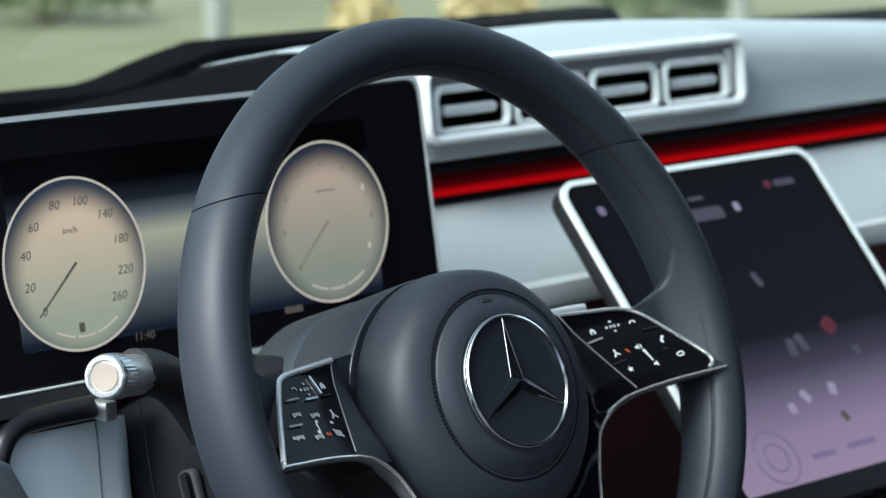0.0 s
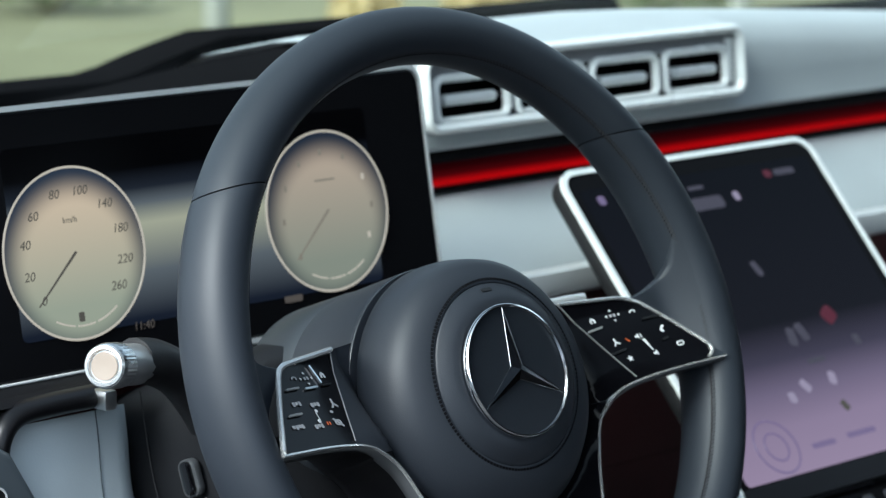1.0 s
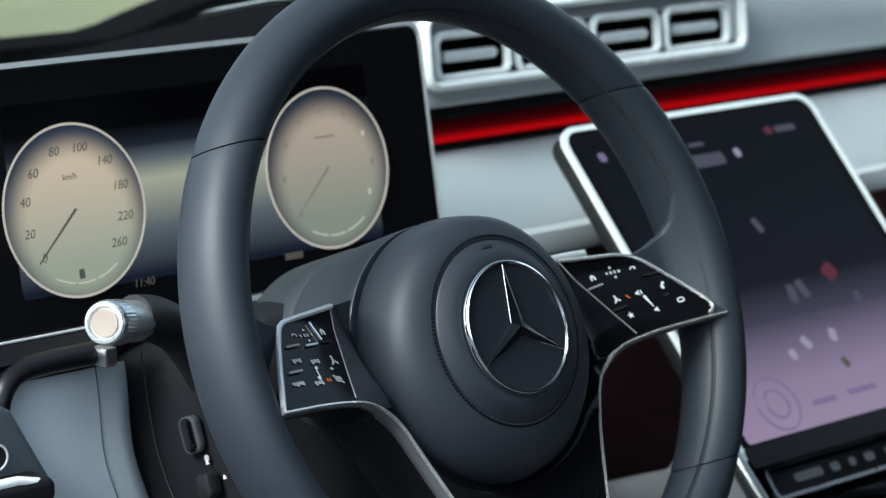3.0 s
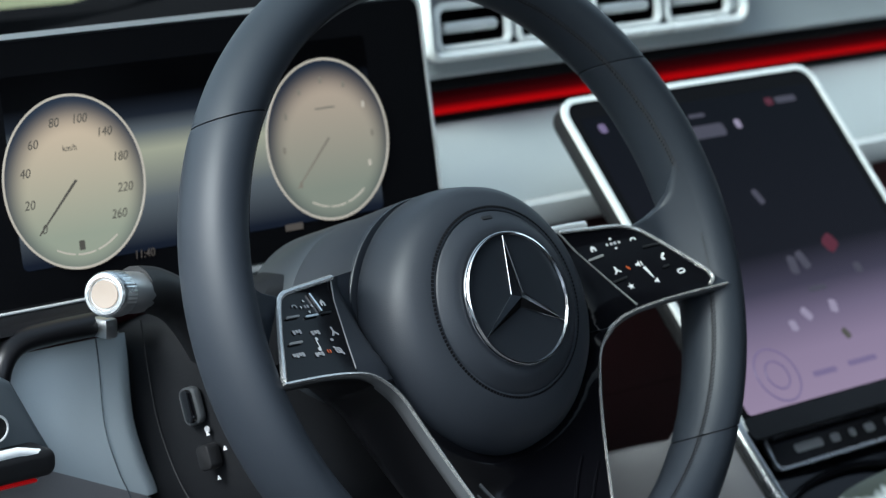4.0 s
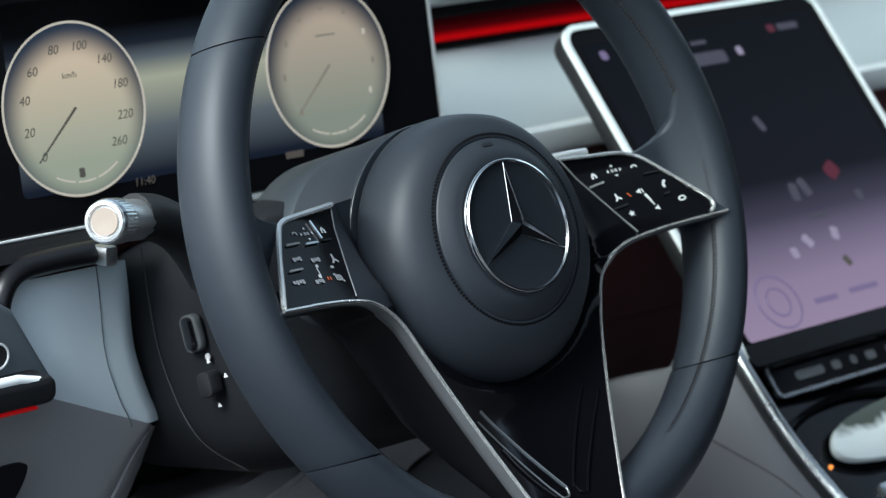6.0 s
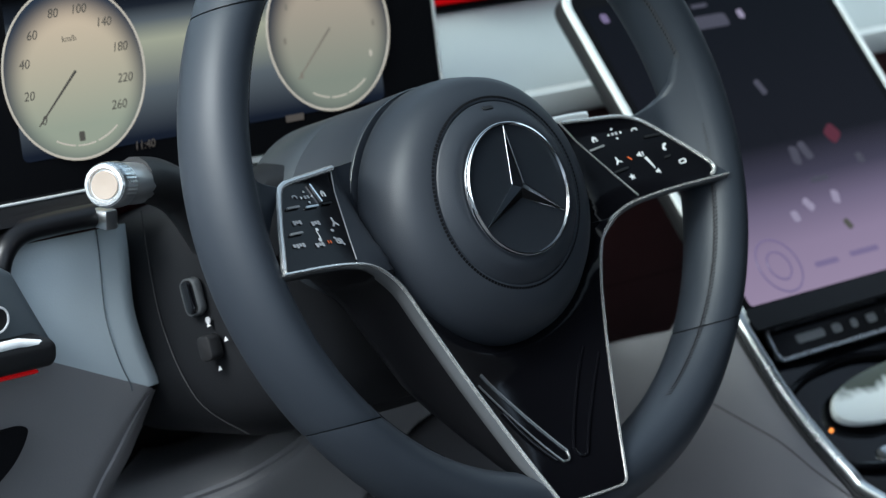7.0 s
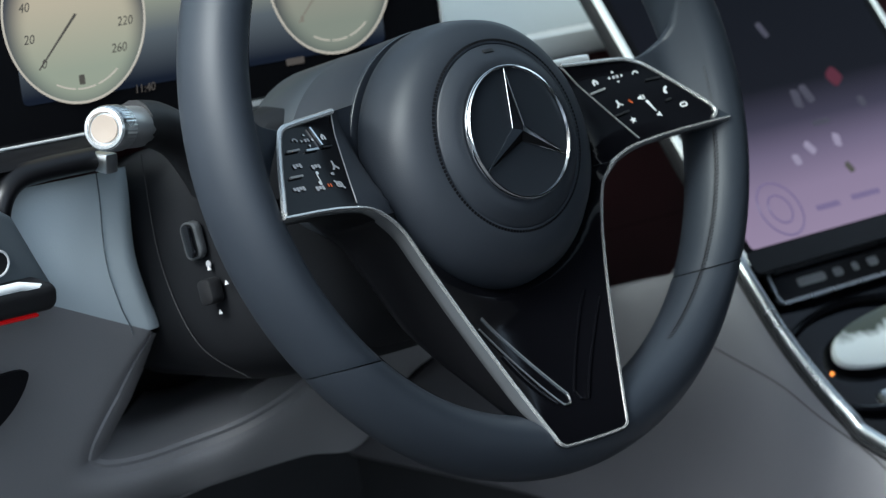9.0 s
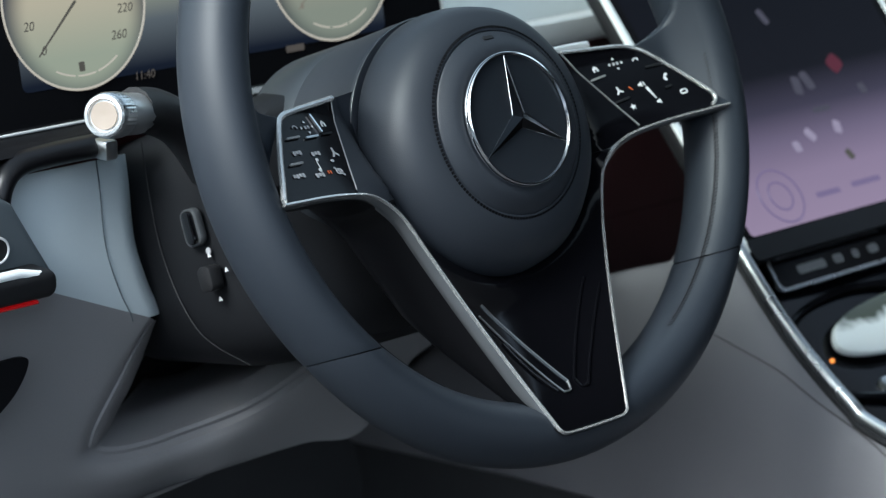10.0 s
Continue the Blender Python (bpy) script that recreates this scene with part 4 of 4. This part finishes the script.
        # leather sweeping from the plate's upper edge into the rim
        web, reach = [], 0.1705
        u = (RR - reach) / 0.0155
        crest_z = 0.0213 * math.sqrt(1 - u * u) - 0.0001
        rise = 0.0213 * u / (0.0155 * math.sqrt(1 - u * u))

        def sweep(r):
            """Height of the web at that radius: along the plate, then up into the rim."""
            base = -0.0064 + (r - 0.136) * 0.245
            if r < 0.148:
                return base
            h, span = (r - 0.148) / (reach - 0.148), reach - 0.148
            z0 = -0.0064 + 0.012 * 0.245
            return (2 * h ** 3 - 3 * h * h + 1) * z0 + (h ** 3 - 2 * h * h + h) * 0.245 * span + (3 * h * h - 2 * h ** 3) * crest_z + (h ** 3 - h * h) * rise * span
        for i in range(57):
            d = 15.0 - 24.4 * (i / 56)
            r0 = float(np.interp(d, (-9.4, -7.4, -4.2, 0.4, 4.8, 5.8, 6.2, 6.9, 8.0, 9.8, 12.0, 15.0), (0.165, 0.1593, 0.1514, 0.142, 0.133, 0.1306, 0.1385, 0.1470, 0.1535, 0.1578, 0.1602, 0.1630)))
            c, sn = math.cos(radians(d)), math.sin(radians(d))
            tuck = smooth(5.8, 7.0, d)
            row = [(r0 + 0.012, sweep(r0) - 0.011), (r0 + 0.004, sweep(r0) - 0.0085), (r0 + 0.0008, sweep(r0) - 0.0045), (r0, sweep(r0) - 0.0012 * tuck)]
            for k in range(1, 13):
                r = r0 + (reach - r0) * k / 12
                row.append((r, sweep(r)))
            web.append([Vector((s * r * c, r * sn, z)) for r, z in row])
        part("thumb_web", skin(web), BLACK_LEATHER, w, "leather web between spoke and rim")
        if s > 0:
            cap = [(s * x, y, plate_z(x, y) + 0.0003) for x, y in ((0.1592, -0.0222), (0.1650, -0.0292), (0.1655, -0.0307), (0.1548, -0.0300), (0.1580, -0.0274))]
            part("tip_cover", skin([cap[:1] + cap[-1:], cap[1:2] + cap[3:4], cap[2:3] + cap[3:4]]), BLACK_LEATHER, w, "leather wedge at the plate's tip")
        part("upper_trim", tube(t, 0.0016 if s < 0 else 0.0011, 8), EDGE_SILVER, w, "thin chrome upper edge")
        part("pad_joint", tube([(s * (0.0854 + 0.0201 * f), 0.0192 - 0.0500 * f, plate_z(0.0854 + 0.0201 * f, 0.0192 - 0.05 * f) + 0.0001) for f in (0, 0.25, 0.5, 0.75, 1)], 0.0004, 5), DIM_PRINT, w)
    # the lower spoke, narrowing to the rim
    rows = []
    for i in range(41):
        y = -0.0396 - 0.1384 * i / 40
        hw = float(np.interp(-y, SPOKE_Y, SPOKE_HALF))
        rows.append([(hw * k / 14, y, plate_z(hw * k / 14, y)) for k in range(-14, 15)])
    low = part("lower_spoke", skin(rows), SPOKE_BLACK, w, "glossy black lower spoke")
    # chrome edging from grip to grip, down round the foot of the spoke
    right = [(0.1655, -0.0307), (0.150, -0.0308), (0.1340, -0.0310), (0.1150, -0.0320), (0.0970, -0.0345), (0.0850, -0.0400), (0.0745, -0.0500), (0.0670, -0.0660), (0.0613, -0.0803), (0.0525, -0.1040), (0.0435, -0.1284), (0.0335, -0.1550), (0.0268, -0.1725), (0.0250, -0.1765), (0.0220, -0.1783), (0.0180, -0.1787), (0.008, -0.1790)]
    pts = right + [(-x, y) for x, y in right[::-1]]
    path = [Vector((x, y, plate_z(x, y))) for x, y in pts]
    path = spline(path, 4)
    band, sides = [], []
    for i, p in enumerate(path):
        t = (path[min(i + 1, len(path) - 1)] - path[max(i - 1, 0)]).normalized()
        n = Vector((t.y, -t.x, 0)).normalized()
        if n.dot(Vector((p.x, p.y + 0.06, 0))) < 0 and abs(p.x) < 0.09:
            n = -n
        if abs(p.x) >= 0.09:
            n = Vector((0, -1, 0))
        wide = 0.0011
        band.append([p - n * 0.0004 + Vector((0, 0, 0.0008)), p + n * 0.45 * wide + Vector((0, 0, 0.0011)), p + n * wide - Vector((0, 0, 0.0002)), p + n * (wide + 0.0002) - Vector((0, 0, 0.0035)), p + n * 0.0005 - Vector((0, 0, 0.0045)), p - n * 0.0006 - Vector((0, 0, 0.004))])
        sides.append(n)
    part("chrome_edging", skin(band, closed_u=True, caps=True), EDGE_SILVER, w, "bright chrome edging")
    # a brushed chamfer outside the bright edge, then the black flank
    chamfer, body = [], []
    for p, n in zip(path, sides):
        k = smooth(0.178, 0.150, -p.y) * (0.35 + 0.65 * smooth(0.110, 0.080, abs(p.x)))
        a = p + n * 0.0011 - Vector((0, 0, 0.0004))
        b = p + n * (0.0013 + 0.0034 * k) - Vector((0, 0, 0.0006 + 0.0042 * k))
        chamfer.append([a, a * 0.35 + b * 0.65 + Vector((0, 0, 0.0003)), b, b - Vector((0, 0, 0.0008))])
        deep = float(np.interp(-p.y, (0.03, 0.06, 0.10, 0.12, 0.154, 0.178), (0.046, 0.046, 0.043, 0.034, 0.013, 0.0))) * (1 - 0.4 * smooth(0.090, 0.130, abs(p.x)))
        inward = -n * min(1.0, deep / 0.03)
        body.append([b + n * 0.0002, b + n * 0.0006 - Vector((0, 0, 0.3 * deep)), b - Vector((0, 0, 0.75 * deep)), b + inward * 0.002 - Vector((0, 0, 0.93 * deep)), b + inward * 0.006 - Vector((0, 0, 0.002 + deep)), b + inward * 0.016 - Vector((0, 0, 0.003 + deep))])
    part("edge_chamfer", skin(chamfer), BRUSHED_GREY, w, "brushed grey metal chamfer")
    part("spoke_back", skin(body), BACK_GLOSS, w, "black flank of the spokes")
    # slot in the lower spoke
    foot, head = Vector((-0.0045, -0.1580)), Vector((-0.0425, -0.1060))
    way = (head - foot).normalized()
    side = Vector((-way.y, way.x))

    def on_plate(u, v, s=1, up=0.0006):
        q = foot + way * u + side * v
        return (s * q.x, q.y, plate_z(q.x, q.y) + up)
    full = (head - foot).length
    loop = [(full, 0.0044), (full * 0.6, 0.0044), (0.006, 0.0042), (0.0022, 0.0034), (0.0, 0.0), (0.0022, -0.0034), (0.006, -0.0042), (full * 0.6, -0.0044), (full, -0.0044)]
    loop = [(v.x, v.y) for v in spline(loop, 6)]
    part("slot_trim", tube([on_plate(u, v) for u, v in loop], 0.0006, 8), BRUSHED_GREY, low, "chrome lined slot")
    rows = [[on_plate(0.002 + (full - 0.002) * i / 16, v, 1, 0.0003 - 0.0007 * (1 - (v / 0.0042) ** 2)) for v in (-0.0042, -0.0021, 0.0, 0.0021, 0.0042)] for i in range(17)]
    part("slot_face", skin(rows), SLOT_METAL, low, "dark metallic slot floor")
    part("slot_rib", tube([on_plate(u, v, -1, 0.0003) for u, v in loop], 0.0008, 8), SPOKE_BLACK, low, "black ribbed edge")
    part("slot_rib", tube([on_plate(full * 0.10 + full * 0.6 * i / 8, 0.0068 + 0.0016 * math.sin(math.pi * i / 8)) for i in range(9)], 0.0009, 10), GLOSS_BLACK, low, "black ribbed edge")
    return w


def add_buttons(pad, s):
    """White printed marks and raised bars on one spoke plate."""
    def at(x, y):
        dz = 0.004
        n = Vector((plate_z(x - dz, y) - plate_z(x + dz, y), plate_z(x, y - dz) - plate_z(x, y + dz), 2 * dz)).normalized()
        n.x *= s
        ex = (Vector((1, 0, 0)) - n * n.x).normalized()
        ey = n.cross(ex)
        m = Matrix((ex, ey, n)).transposed().to_4x4()
        return Matrix.Translation((s * x, y, plate_z(x, y) + 0.0004)) @ m

    def mark(name, outline, x, y, m=WHITE_PRINT, turn=0, label="", th=0.0003):
        ob = part(name, slab(outline, 0, th), m, pad, label)
        ob.matrix_local = at(x, y) @ pose(0, 0, 0, 0, 0, turn) @ Matrix.Diagonal((0.86, 0.86, 1, 1))
    house = [(-0.002, -0.002), (-0.0007, -0.002), (-0.0007, 0.0), (0.0007, 0.0), (0.0007, -0.002), (0.002, -0.002), (0.002, 0.0006), (0.0, 0.0024), (-0.002, 0.0006)]
    star = [((0.0026 if i % 2 == 0 else 0.0011) * math.cos(radians(90 + 36 * i)), (0.0026 if i % 2 == 0 else 0.0011) * math.sin(radians(90 + 36 * i))) for i in range(10)]
    tri = [(-0.0011, -0.0008), (0.0011, -0.0008), (0, 0.0009)]
    bar = rounded(0.0125, 0.0014, 0.0006, 2)
    arc = [(0.0024 * math.cos(radians(q)), 0.0016 * math.sin(radians(q))) for q in range(200, -60, -20)] + [(0.0013 * math.cos(radians(q)), 0.0007 * math.sin(radians(q))) for q in range(-40, 201, 20)]
    speaker = [(-0.0026, -0.0008), (-0.0012, -0.0008), (0.0004, -0.0021), (0.0004, 0.0021), (-0.0012, 0.0008), (-0.0026, 0.0008)]
    phone = [(-0.0024, 0.0008), (-0.0026, -0.0012), (-0.0014, -0.0022), (-0.0004, -0.0012), (-0.0008, -0.0004), (0.0008, 0.0010), (0.0014, 0.0004), (0.0026, 0.0012), (0.0020, 0.0026), (0.0002, 0.0024), (-0.0014, 0.0012)]
    figure = [(-0.0006, 0.0030), (0.0004, 0.0030), (0.0006, 0.0004), (0.0028, -0.0012), (0.0026, -0.0022), (0.0002, -0.0008), (-0.0012, -0.0024), (-0.0028, -0.0024), (-0.0008, 0.0)]

    def ring(name, x, y, rw, rh, m, label=""):
        ob = part(name, frame_ring(rounded(rw, rh, 0.45 * rh, 4), rounded(rw - 0.0017, rh - 0.0017, 0.4 * (rh - 0.0017), 4), 0, 0.0003), m, pad, label)
        ob.matrix_local = at(x, y)

    def cross_keys(x, y, m):
        for q, (dx, dy) in zip((0, 180, 90, 270), ((0, 0.0032), (0, -0.0032), (-0.0042, 0), (0.0042, 0))):
            mark("arrow_mark", tri, x + dx, y + dy, turn=q)
        for d in (-0.0012, 0.0012):
            mark("print_bar", rounded(0.0018, 0.0022, 0.0003, 2), x + d, y, m)
    if s > 0:
        mark("home_mark", house, 0.1008, 0.0056, label="white printed house")
        cross_keys(0.1145, 0.0062, FADED_PRINT)
        mark("back_mark", arc, 0.1274, 0.0059, label="white printed return arrow")
        mark("button_bar", bar, 0.0991, 0.0002, DIM_PRINT, 2, "raised grey bar", 0.0008)
        mark("button_bar", bar, 0.1356, 0.0003, SOFT_BLACK, -6, "raised dark bar", 0.0008)
        mark("button_bar", bar, 0.1047, -0.0151, SOFT_BLACK, 2, "raised dark bar", 0.0008)
        mark("button_bar", rounded(0.005, 0.0014, 0.0006, 2), 0.1365, -0.0134, SOFT_BLACK, 2, "raised dark bar", 0.0008)
        mark("voice_mark", figure, 0.1064, -0.0094, label="white printed talking figure")
        mark("orange_mark", rounded(0.0009, 0.0036, 0.0003, 2), 0.1141, -0.0094, ORANGE_PRINT, 30)
        mark("sound_mark", speaker, 0.1217, -0.0086, label="white printed loudspeaker")
        mark("sound_wave", rounded(0.0007, 0.0034, 0.0003, 2), 0.1234, -0.0086)
        mark("volume_wedge", [(-0.0011, 0.0050), (0.0011, 0.0050), (0.0003, -0.0050), (-0.0003, -0.0050)], 0.1244, -0.0146, label="white volume wedge", turn=12)
        mark("sound_mark", speaker, 0.1265, -0.0202, label="white printed loudspeaker")
        mark("phone_mark", phone, 0.1388, -0.0077, label="white printed handset", turn=20)
        ring("hangup_mark", 0.1435, -0.0180, 0.0050, 0.0032, WHITE_PRINT, "white printed lying handset")
        mark("star_mark", star, 0.1088, -0.0201, label="white printed star")
    else:
        mark("back_mark", arc, 0.1244, 0.0071, FADED_PRINT, label="faded return arrow")
        cross_keys(0.1151, 0.0062, FADED_PRINT)
        mark("ridge", rounded(0.0016, 0.0135, 0.0006, 2), 0.1073, 0.0072, CHROME, 8, "bright upright ridge", 0.0012)
        mark("home_mark", house, 0.1012, 0.0066, label="white printed house")
        mark("button_bar", bar, 0.1306, 0.0017, DIM_PRINT, 6, "raised grey bar", 0.0010)
        mark("button_bar", bar, 0.1158, 0.0006, SATIN, 6, "raised bright bar", 0.0010)
        mark("button_bar", rounded(0.009, 0.0011, 0.0005, 2), 0.1025, 0.0010, SOFT_BLACK, 6, "raised dark bar", 0.0008)
        mark("button_bar", bar, 0.1397, -0.0119, DIM_PRINT, 6, "raised grey bar", 0.0010)
        for x, y, n in ((0.1338, -0.0063, 3), (0.1201, -0.0083, 3), (0.1425, -0.0182, 4), (0.1265, -0.0197, 3)):
            for d in range(n):
                mark("print_bar", rounded(0.0022, 0.0030 - 0.0007 * (d % 2), 0.0005, 2), x + 0.0024 * (d - (n - 1) / 2), y + 0.0003 * (d % 2), FADED_PRINT)
        mark("speed_line", rounded(0.0005, 0.0058, 0.0002, 2), 0.1231, -0.0143, WHITE_PRINT)
        mark("speed_dot", rounded(0.0022, 0.0022, 0.0008, 3), 0.1221, -0.0116)
        mark("speed_dot", rounded(0.0026, 0.0026, 0.0010, 3), 0.1242, -0.0171)
        mark("assist_mark", [(x * 1.2, y * 1.2) for x, y in figure], 0.1059, -0.0095, FADED_PRINT, label="faded driving-aid figure")
        mark("assist_mark", rounded(0.0026, 0.0018, 0.0006, 2), 0.1108, -0.0135, FADED_PRINT)
        ring("assist_ring", 0.1103, -0.0196, 0.0050, 0.0036, FADED_PRINT)
        mark("assist_mark", rounded(0.0090, 0.0014, 0.0005, 2), 0.1103, -0.0196, FADED_PRINT, turn=-40)
        mark("orange_mark", rounded(0.0007, 0.0024, 0.0002, 2), 0.1170, -0.0192, ORANGE_PRINT)
        mark("orange_mark", rounded(0.0007, 0.0024, 0.0002, 2), 0.1190, -0.0190, ORANGE_PRINT)


BADGE_FACE = mat("badge_face", (0.016, 0.019, 0.024), 0.22)
build_wheel()


# ---- the cabin's shell ----
def build_shell():
    ob = part("floor", box(-0.55, 1.35, -1.6, 0.75, 0.26, 0.30), CARPET)
    tagged(ob, "black carpeted cabin floor", "floor", kind="structure")
    ob = part("firewall", box(-0.55, 1.35, 0.40, 0.44, 0.30, 0.93), CARPET)
    tagged(ob, "black bulkhead behind the dashboard", "wall", kind="structure")
    rows = []
    for i in range(13):
        y = -0.24 - 1.36 * i / 12
        rows.append([(CX + 0.72 * math.sin(radians(q)) / math.sin(radians(60)), y, 1.32 + 0.14 * (math.cos(radians(q)) - 0.5) / 0.5 + 0.03 * math.sin(math.pi * min(1, i / 12))) for q in range(-60, 61, 10)])
    bm = skin(rows)
    ob = part("headliner", bm, HEADLINER)
    ob.modifiers.new("thickness", "SOLIDIFY").thickness = 0.03
    tagged(ob, "unseen dark grey headliner closing the cabin above", "ceiling", kind="structure")
    ob = part("wall_right", box(1.31, 1.35, -1.6, 0.30, 0.30, 0.93), SOFT_BLACK)
    tagged(ob, "unseen dark wall closing the cabin's far side", "wall", kind="structure")
    ob = part("blocker_right_front", box(1.31, 1.35, -0.40, 0.30, 0.93, 1.34), SOFT_BLACK)
    tagged(ob, "unseen dark panel blocking sky at the upper far side", "wall", kind="structure")
    ob = part("blocker_right_rear", box(1.315, 1.345, -1.6, -0.40, 0.93, 1.42), SOFT_BLACK)
    tagged(ob, "unseen opaque panel blocking sky at the far rear side", "wall", kind="structure")
    ob = part("wall_rear", box(-0.5, 1.35, -1.62, -1.58, 0.30, 1.00), SOFT_BLACK)
    tagged(ob, "unseen dark wall closing the cabin's rear", "wall", kind="structure")


build_shell()


def build_windscreen():
    """A tinted pane from the cowl up to the roof."""
    m = bpy.data.materials.new("windscreen_glass")
    m.use_nodes = True
    nt = m.node_tree
    nt.nodes.remove(nt.nodes["Principled BSDF"])
    clear = nt.nodes.new("ShaderNodeBsdfTransparent")
    clear.inputs["Color"].default_value = (0.73, 0.77, 0.73, 1)
    gloss = nt.nodes.new("ShaderNodeBsdfGlossy")
    gloss.inputs["Roughness"].default_value = 0.02
    mix = nt.nodes.new("ShaderNodeMixShader")
    mix.inputs["Fac"].default_value = 0.05
    nt.links.new(clear.outputs[0], mix.inputs[1])
    nt.links.new(gloss.outputs[0], mix.inputs[2])
    nt.links.new(mix.outputs[0], nt.nodes["Material Output"].inputs["Surface"])
    rows = []
    for i in range(13):
        f = i / 12
        y, z = 0.86 - 1.09 * f, 0.93 + 0.51 * f - 0.06 * (1 - f) * f
        rows.append([(CX + (0.86 - 0.16 * f) * (k / 10 - 1), y - 0.16 * (k / 10 - 1) ** 2 * (1 - 0.4 * f), z - 0.03 * (k / 10 - 1) ** 2 * f) for k in range(21)])
    ob = part("windscreen", skin(rows), m)
    tagged(ob, "curved clear tinted windscreen above the dashboard", "windscreen", kind="structure")


build_windscreen()


# ---- outdoors, seen blurred above the dashboard ----
def build_outdoors():
    grass = textured("grass", (0.20, 0.20, 0.118), 0.9, 3, 0.0, 0.55, spec=0.1, blotch=0.9)
    bm = bmesh.new()
    bm.faces.new([bm.verts.new(v) for v in ((-400, -400, 0), (400, -400, 0), (400, 400, 0), (-400, 400, 0))])
    tagged(part("ground", bm, grass, smooth=False), "dry olive grass field", "ground", kind="structure")
    tar = textured("asphalt", (0.055, 0.055, 0.055), 0.85, 60, 0.5, 0.2, spec=0.2, blotch=1.5)
    tagged(part("road", box(-7, 3.2, -14, 6.5, 0.0, 0.03), tar), "unseen grey asphalt slab added under the car against green reflections", "road", kind="structure")


def build_sky_blockers():
    """Unseen plain walls, added behind the open door to dim the low sky."""
    grey = textured("blocker_grey", (0.50, 0.50, 0.48), 0.85, 30, 0.3, 0.15, spec=0.2, blotch=0.8)
    for name, b in (("sky_blocker_side", (-6.7, -6.4, -9.3, 5.5, 0, 2.3)), ("sky_blocker_back", (-6.4, 9.0, -9.3, -9.0, 0, 2.3))):
        tagged(part(name, box(*b), grey), "unseen plain grey wall added to shape the light", "wall", kind="structure")


def at_bearing(deg, dist):
    """A place on the grass at that bearing from the car's open door, clockwise from straight ahead."""
    return Vector((-1.04 + dist * math.sin(radians(deg)), -1.04 + dist * math.cos(radians(deg)), 0))


def build_post(deg, dist, r, h):
    q = at_bearing(deg, dist)
    t = thing("roadside_post", pose(q.x, q.y, 0), "pale weathered concrete post in the grass", "post", "roadside posts")
    part("shaft", revolve([(r, -0.05), (r, h - 0.03), (r * 0.9, h)], 20), POST, t)
    part("foot", revolve([(r * 1.5, -0.05), (r * 1.5, 0.06), (r * 1.1, 0.09)], 20), POST, t, "wider concrete foot")


def build_shrub(name, label, deg, dist, w, h, leaf, seed):
    rng = random.Random(seed)
    q = at_bearing(deg, dist)
    t = thing(name, pose(q.x, q.y, 0), label, "shrub", "roadside shrubs")
    bm = bmesh.new()
    for i in range(9):
        a, l = rng.uniform(0, 6.28), rng.uniform(0.5, 0.9) * h
        d = Vector((math.cos(a) * w * 0.35, math.sin(a) * w * 0.35, l))
        s = Vector((0.012, 0, 0))
        u = Vector((0, 0.012, 0))
        v = [bm.verts.new(p) for p in (-s, u, s, d)]
        for k in range(3):
            bm.faces.new((v[k], v[(k + 1) % 3], v[3]))
    part("twigs", bm, TWIG, t, "thin brown twigs")
    bm = bmesh.new()
    for i in range(700):
        a, e, r = rng.uniform(0, 6.28), rng.uniform(-0.3, 1.5), rng.uniform(0.55, 1.05)
        c = Vector((math.cos(a) * math.cos(e) * w * 0.5 * r, math.sin(a) * math.cos(e) * w * 0.5 * r, h * 0.42 + math.sin(e) * h * 0.5 * r))
        x = Vector((rng.gauss(0, 1), rng.gauss(0, 1), rng.gauss(0, 1))).normalized() * 0.035
        y = x.cross(Vector((rng.gauss(0, 1), rng.gauss(0, 1), rng.gauss(0, 1)))).normalized() * 0.018
        bm.faces.new([bm.verts.new(c + p) for p in (-x, y, x, -y)])
    tagged(part("leaves", bm, leaf, t, smooth=False), kind="stuff")


POST = textured("weathered_concrete", (0.27, 0.28, 0.24), 0.8, 40, 0.3, 0.15, blotch=6)
TWIG = textured("twig_bark", (0.12, 0.08, 0.05), 0.8, 60, 0.3, 0.2)
YELLOW_LEAF = textured("yellow_leaves", (0.52, 0.42, 0.19), 0.6, 60, 0.0, 0.3, blotch=9)
GREEN_LEAF = textured("olive_leaves", (0.09, 0.12, 0.04), 0.6, 60, 0.0, 0.3, blotch=9)
build_outdoors()
build_sky_blockers()
build_post(39.62, 10.2, 0.045, 0.9)
build_post(50.2, 12.6, 0.04, 0.8)
build_shrub("yellow_shrub", "low shrub with yellow autumn leaves in grass", 42.6, 12.0, 0.30, 0.26, YELLOW_LEAF, 3)
build_shrub("yellow_shrub", "low shrub with yellow autumn leaves in grass", 45.15, 12.6, 0.42, 0.26, YELLOW_LEAF, 4)
build_shrub("green_shrub", "small dark olive shrub in dry grass", 36.3, 13.2, 0.9, 0.26, GREEN_LEAF, 5)
build_shrub("green_shrub", "small dark olive shrub in dry grass", 48.6, 13.0, 0.7, 0.26, GREEN_LEAF, 6)
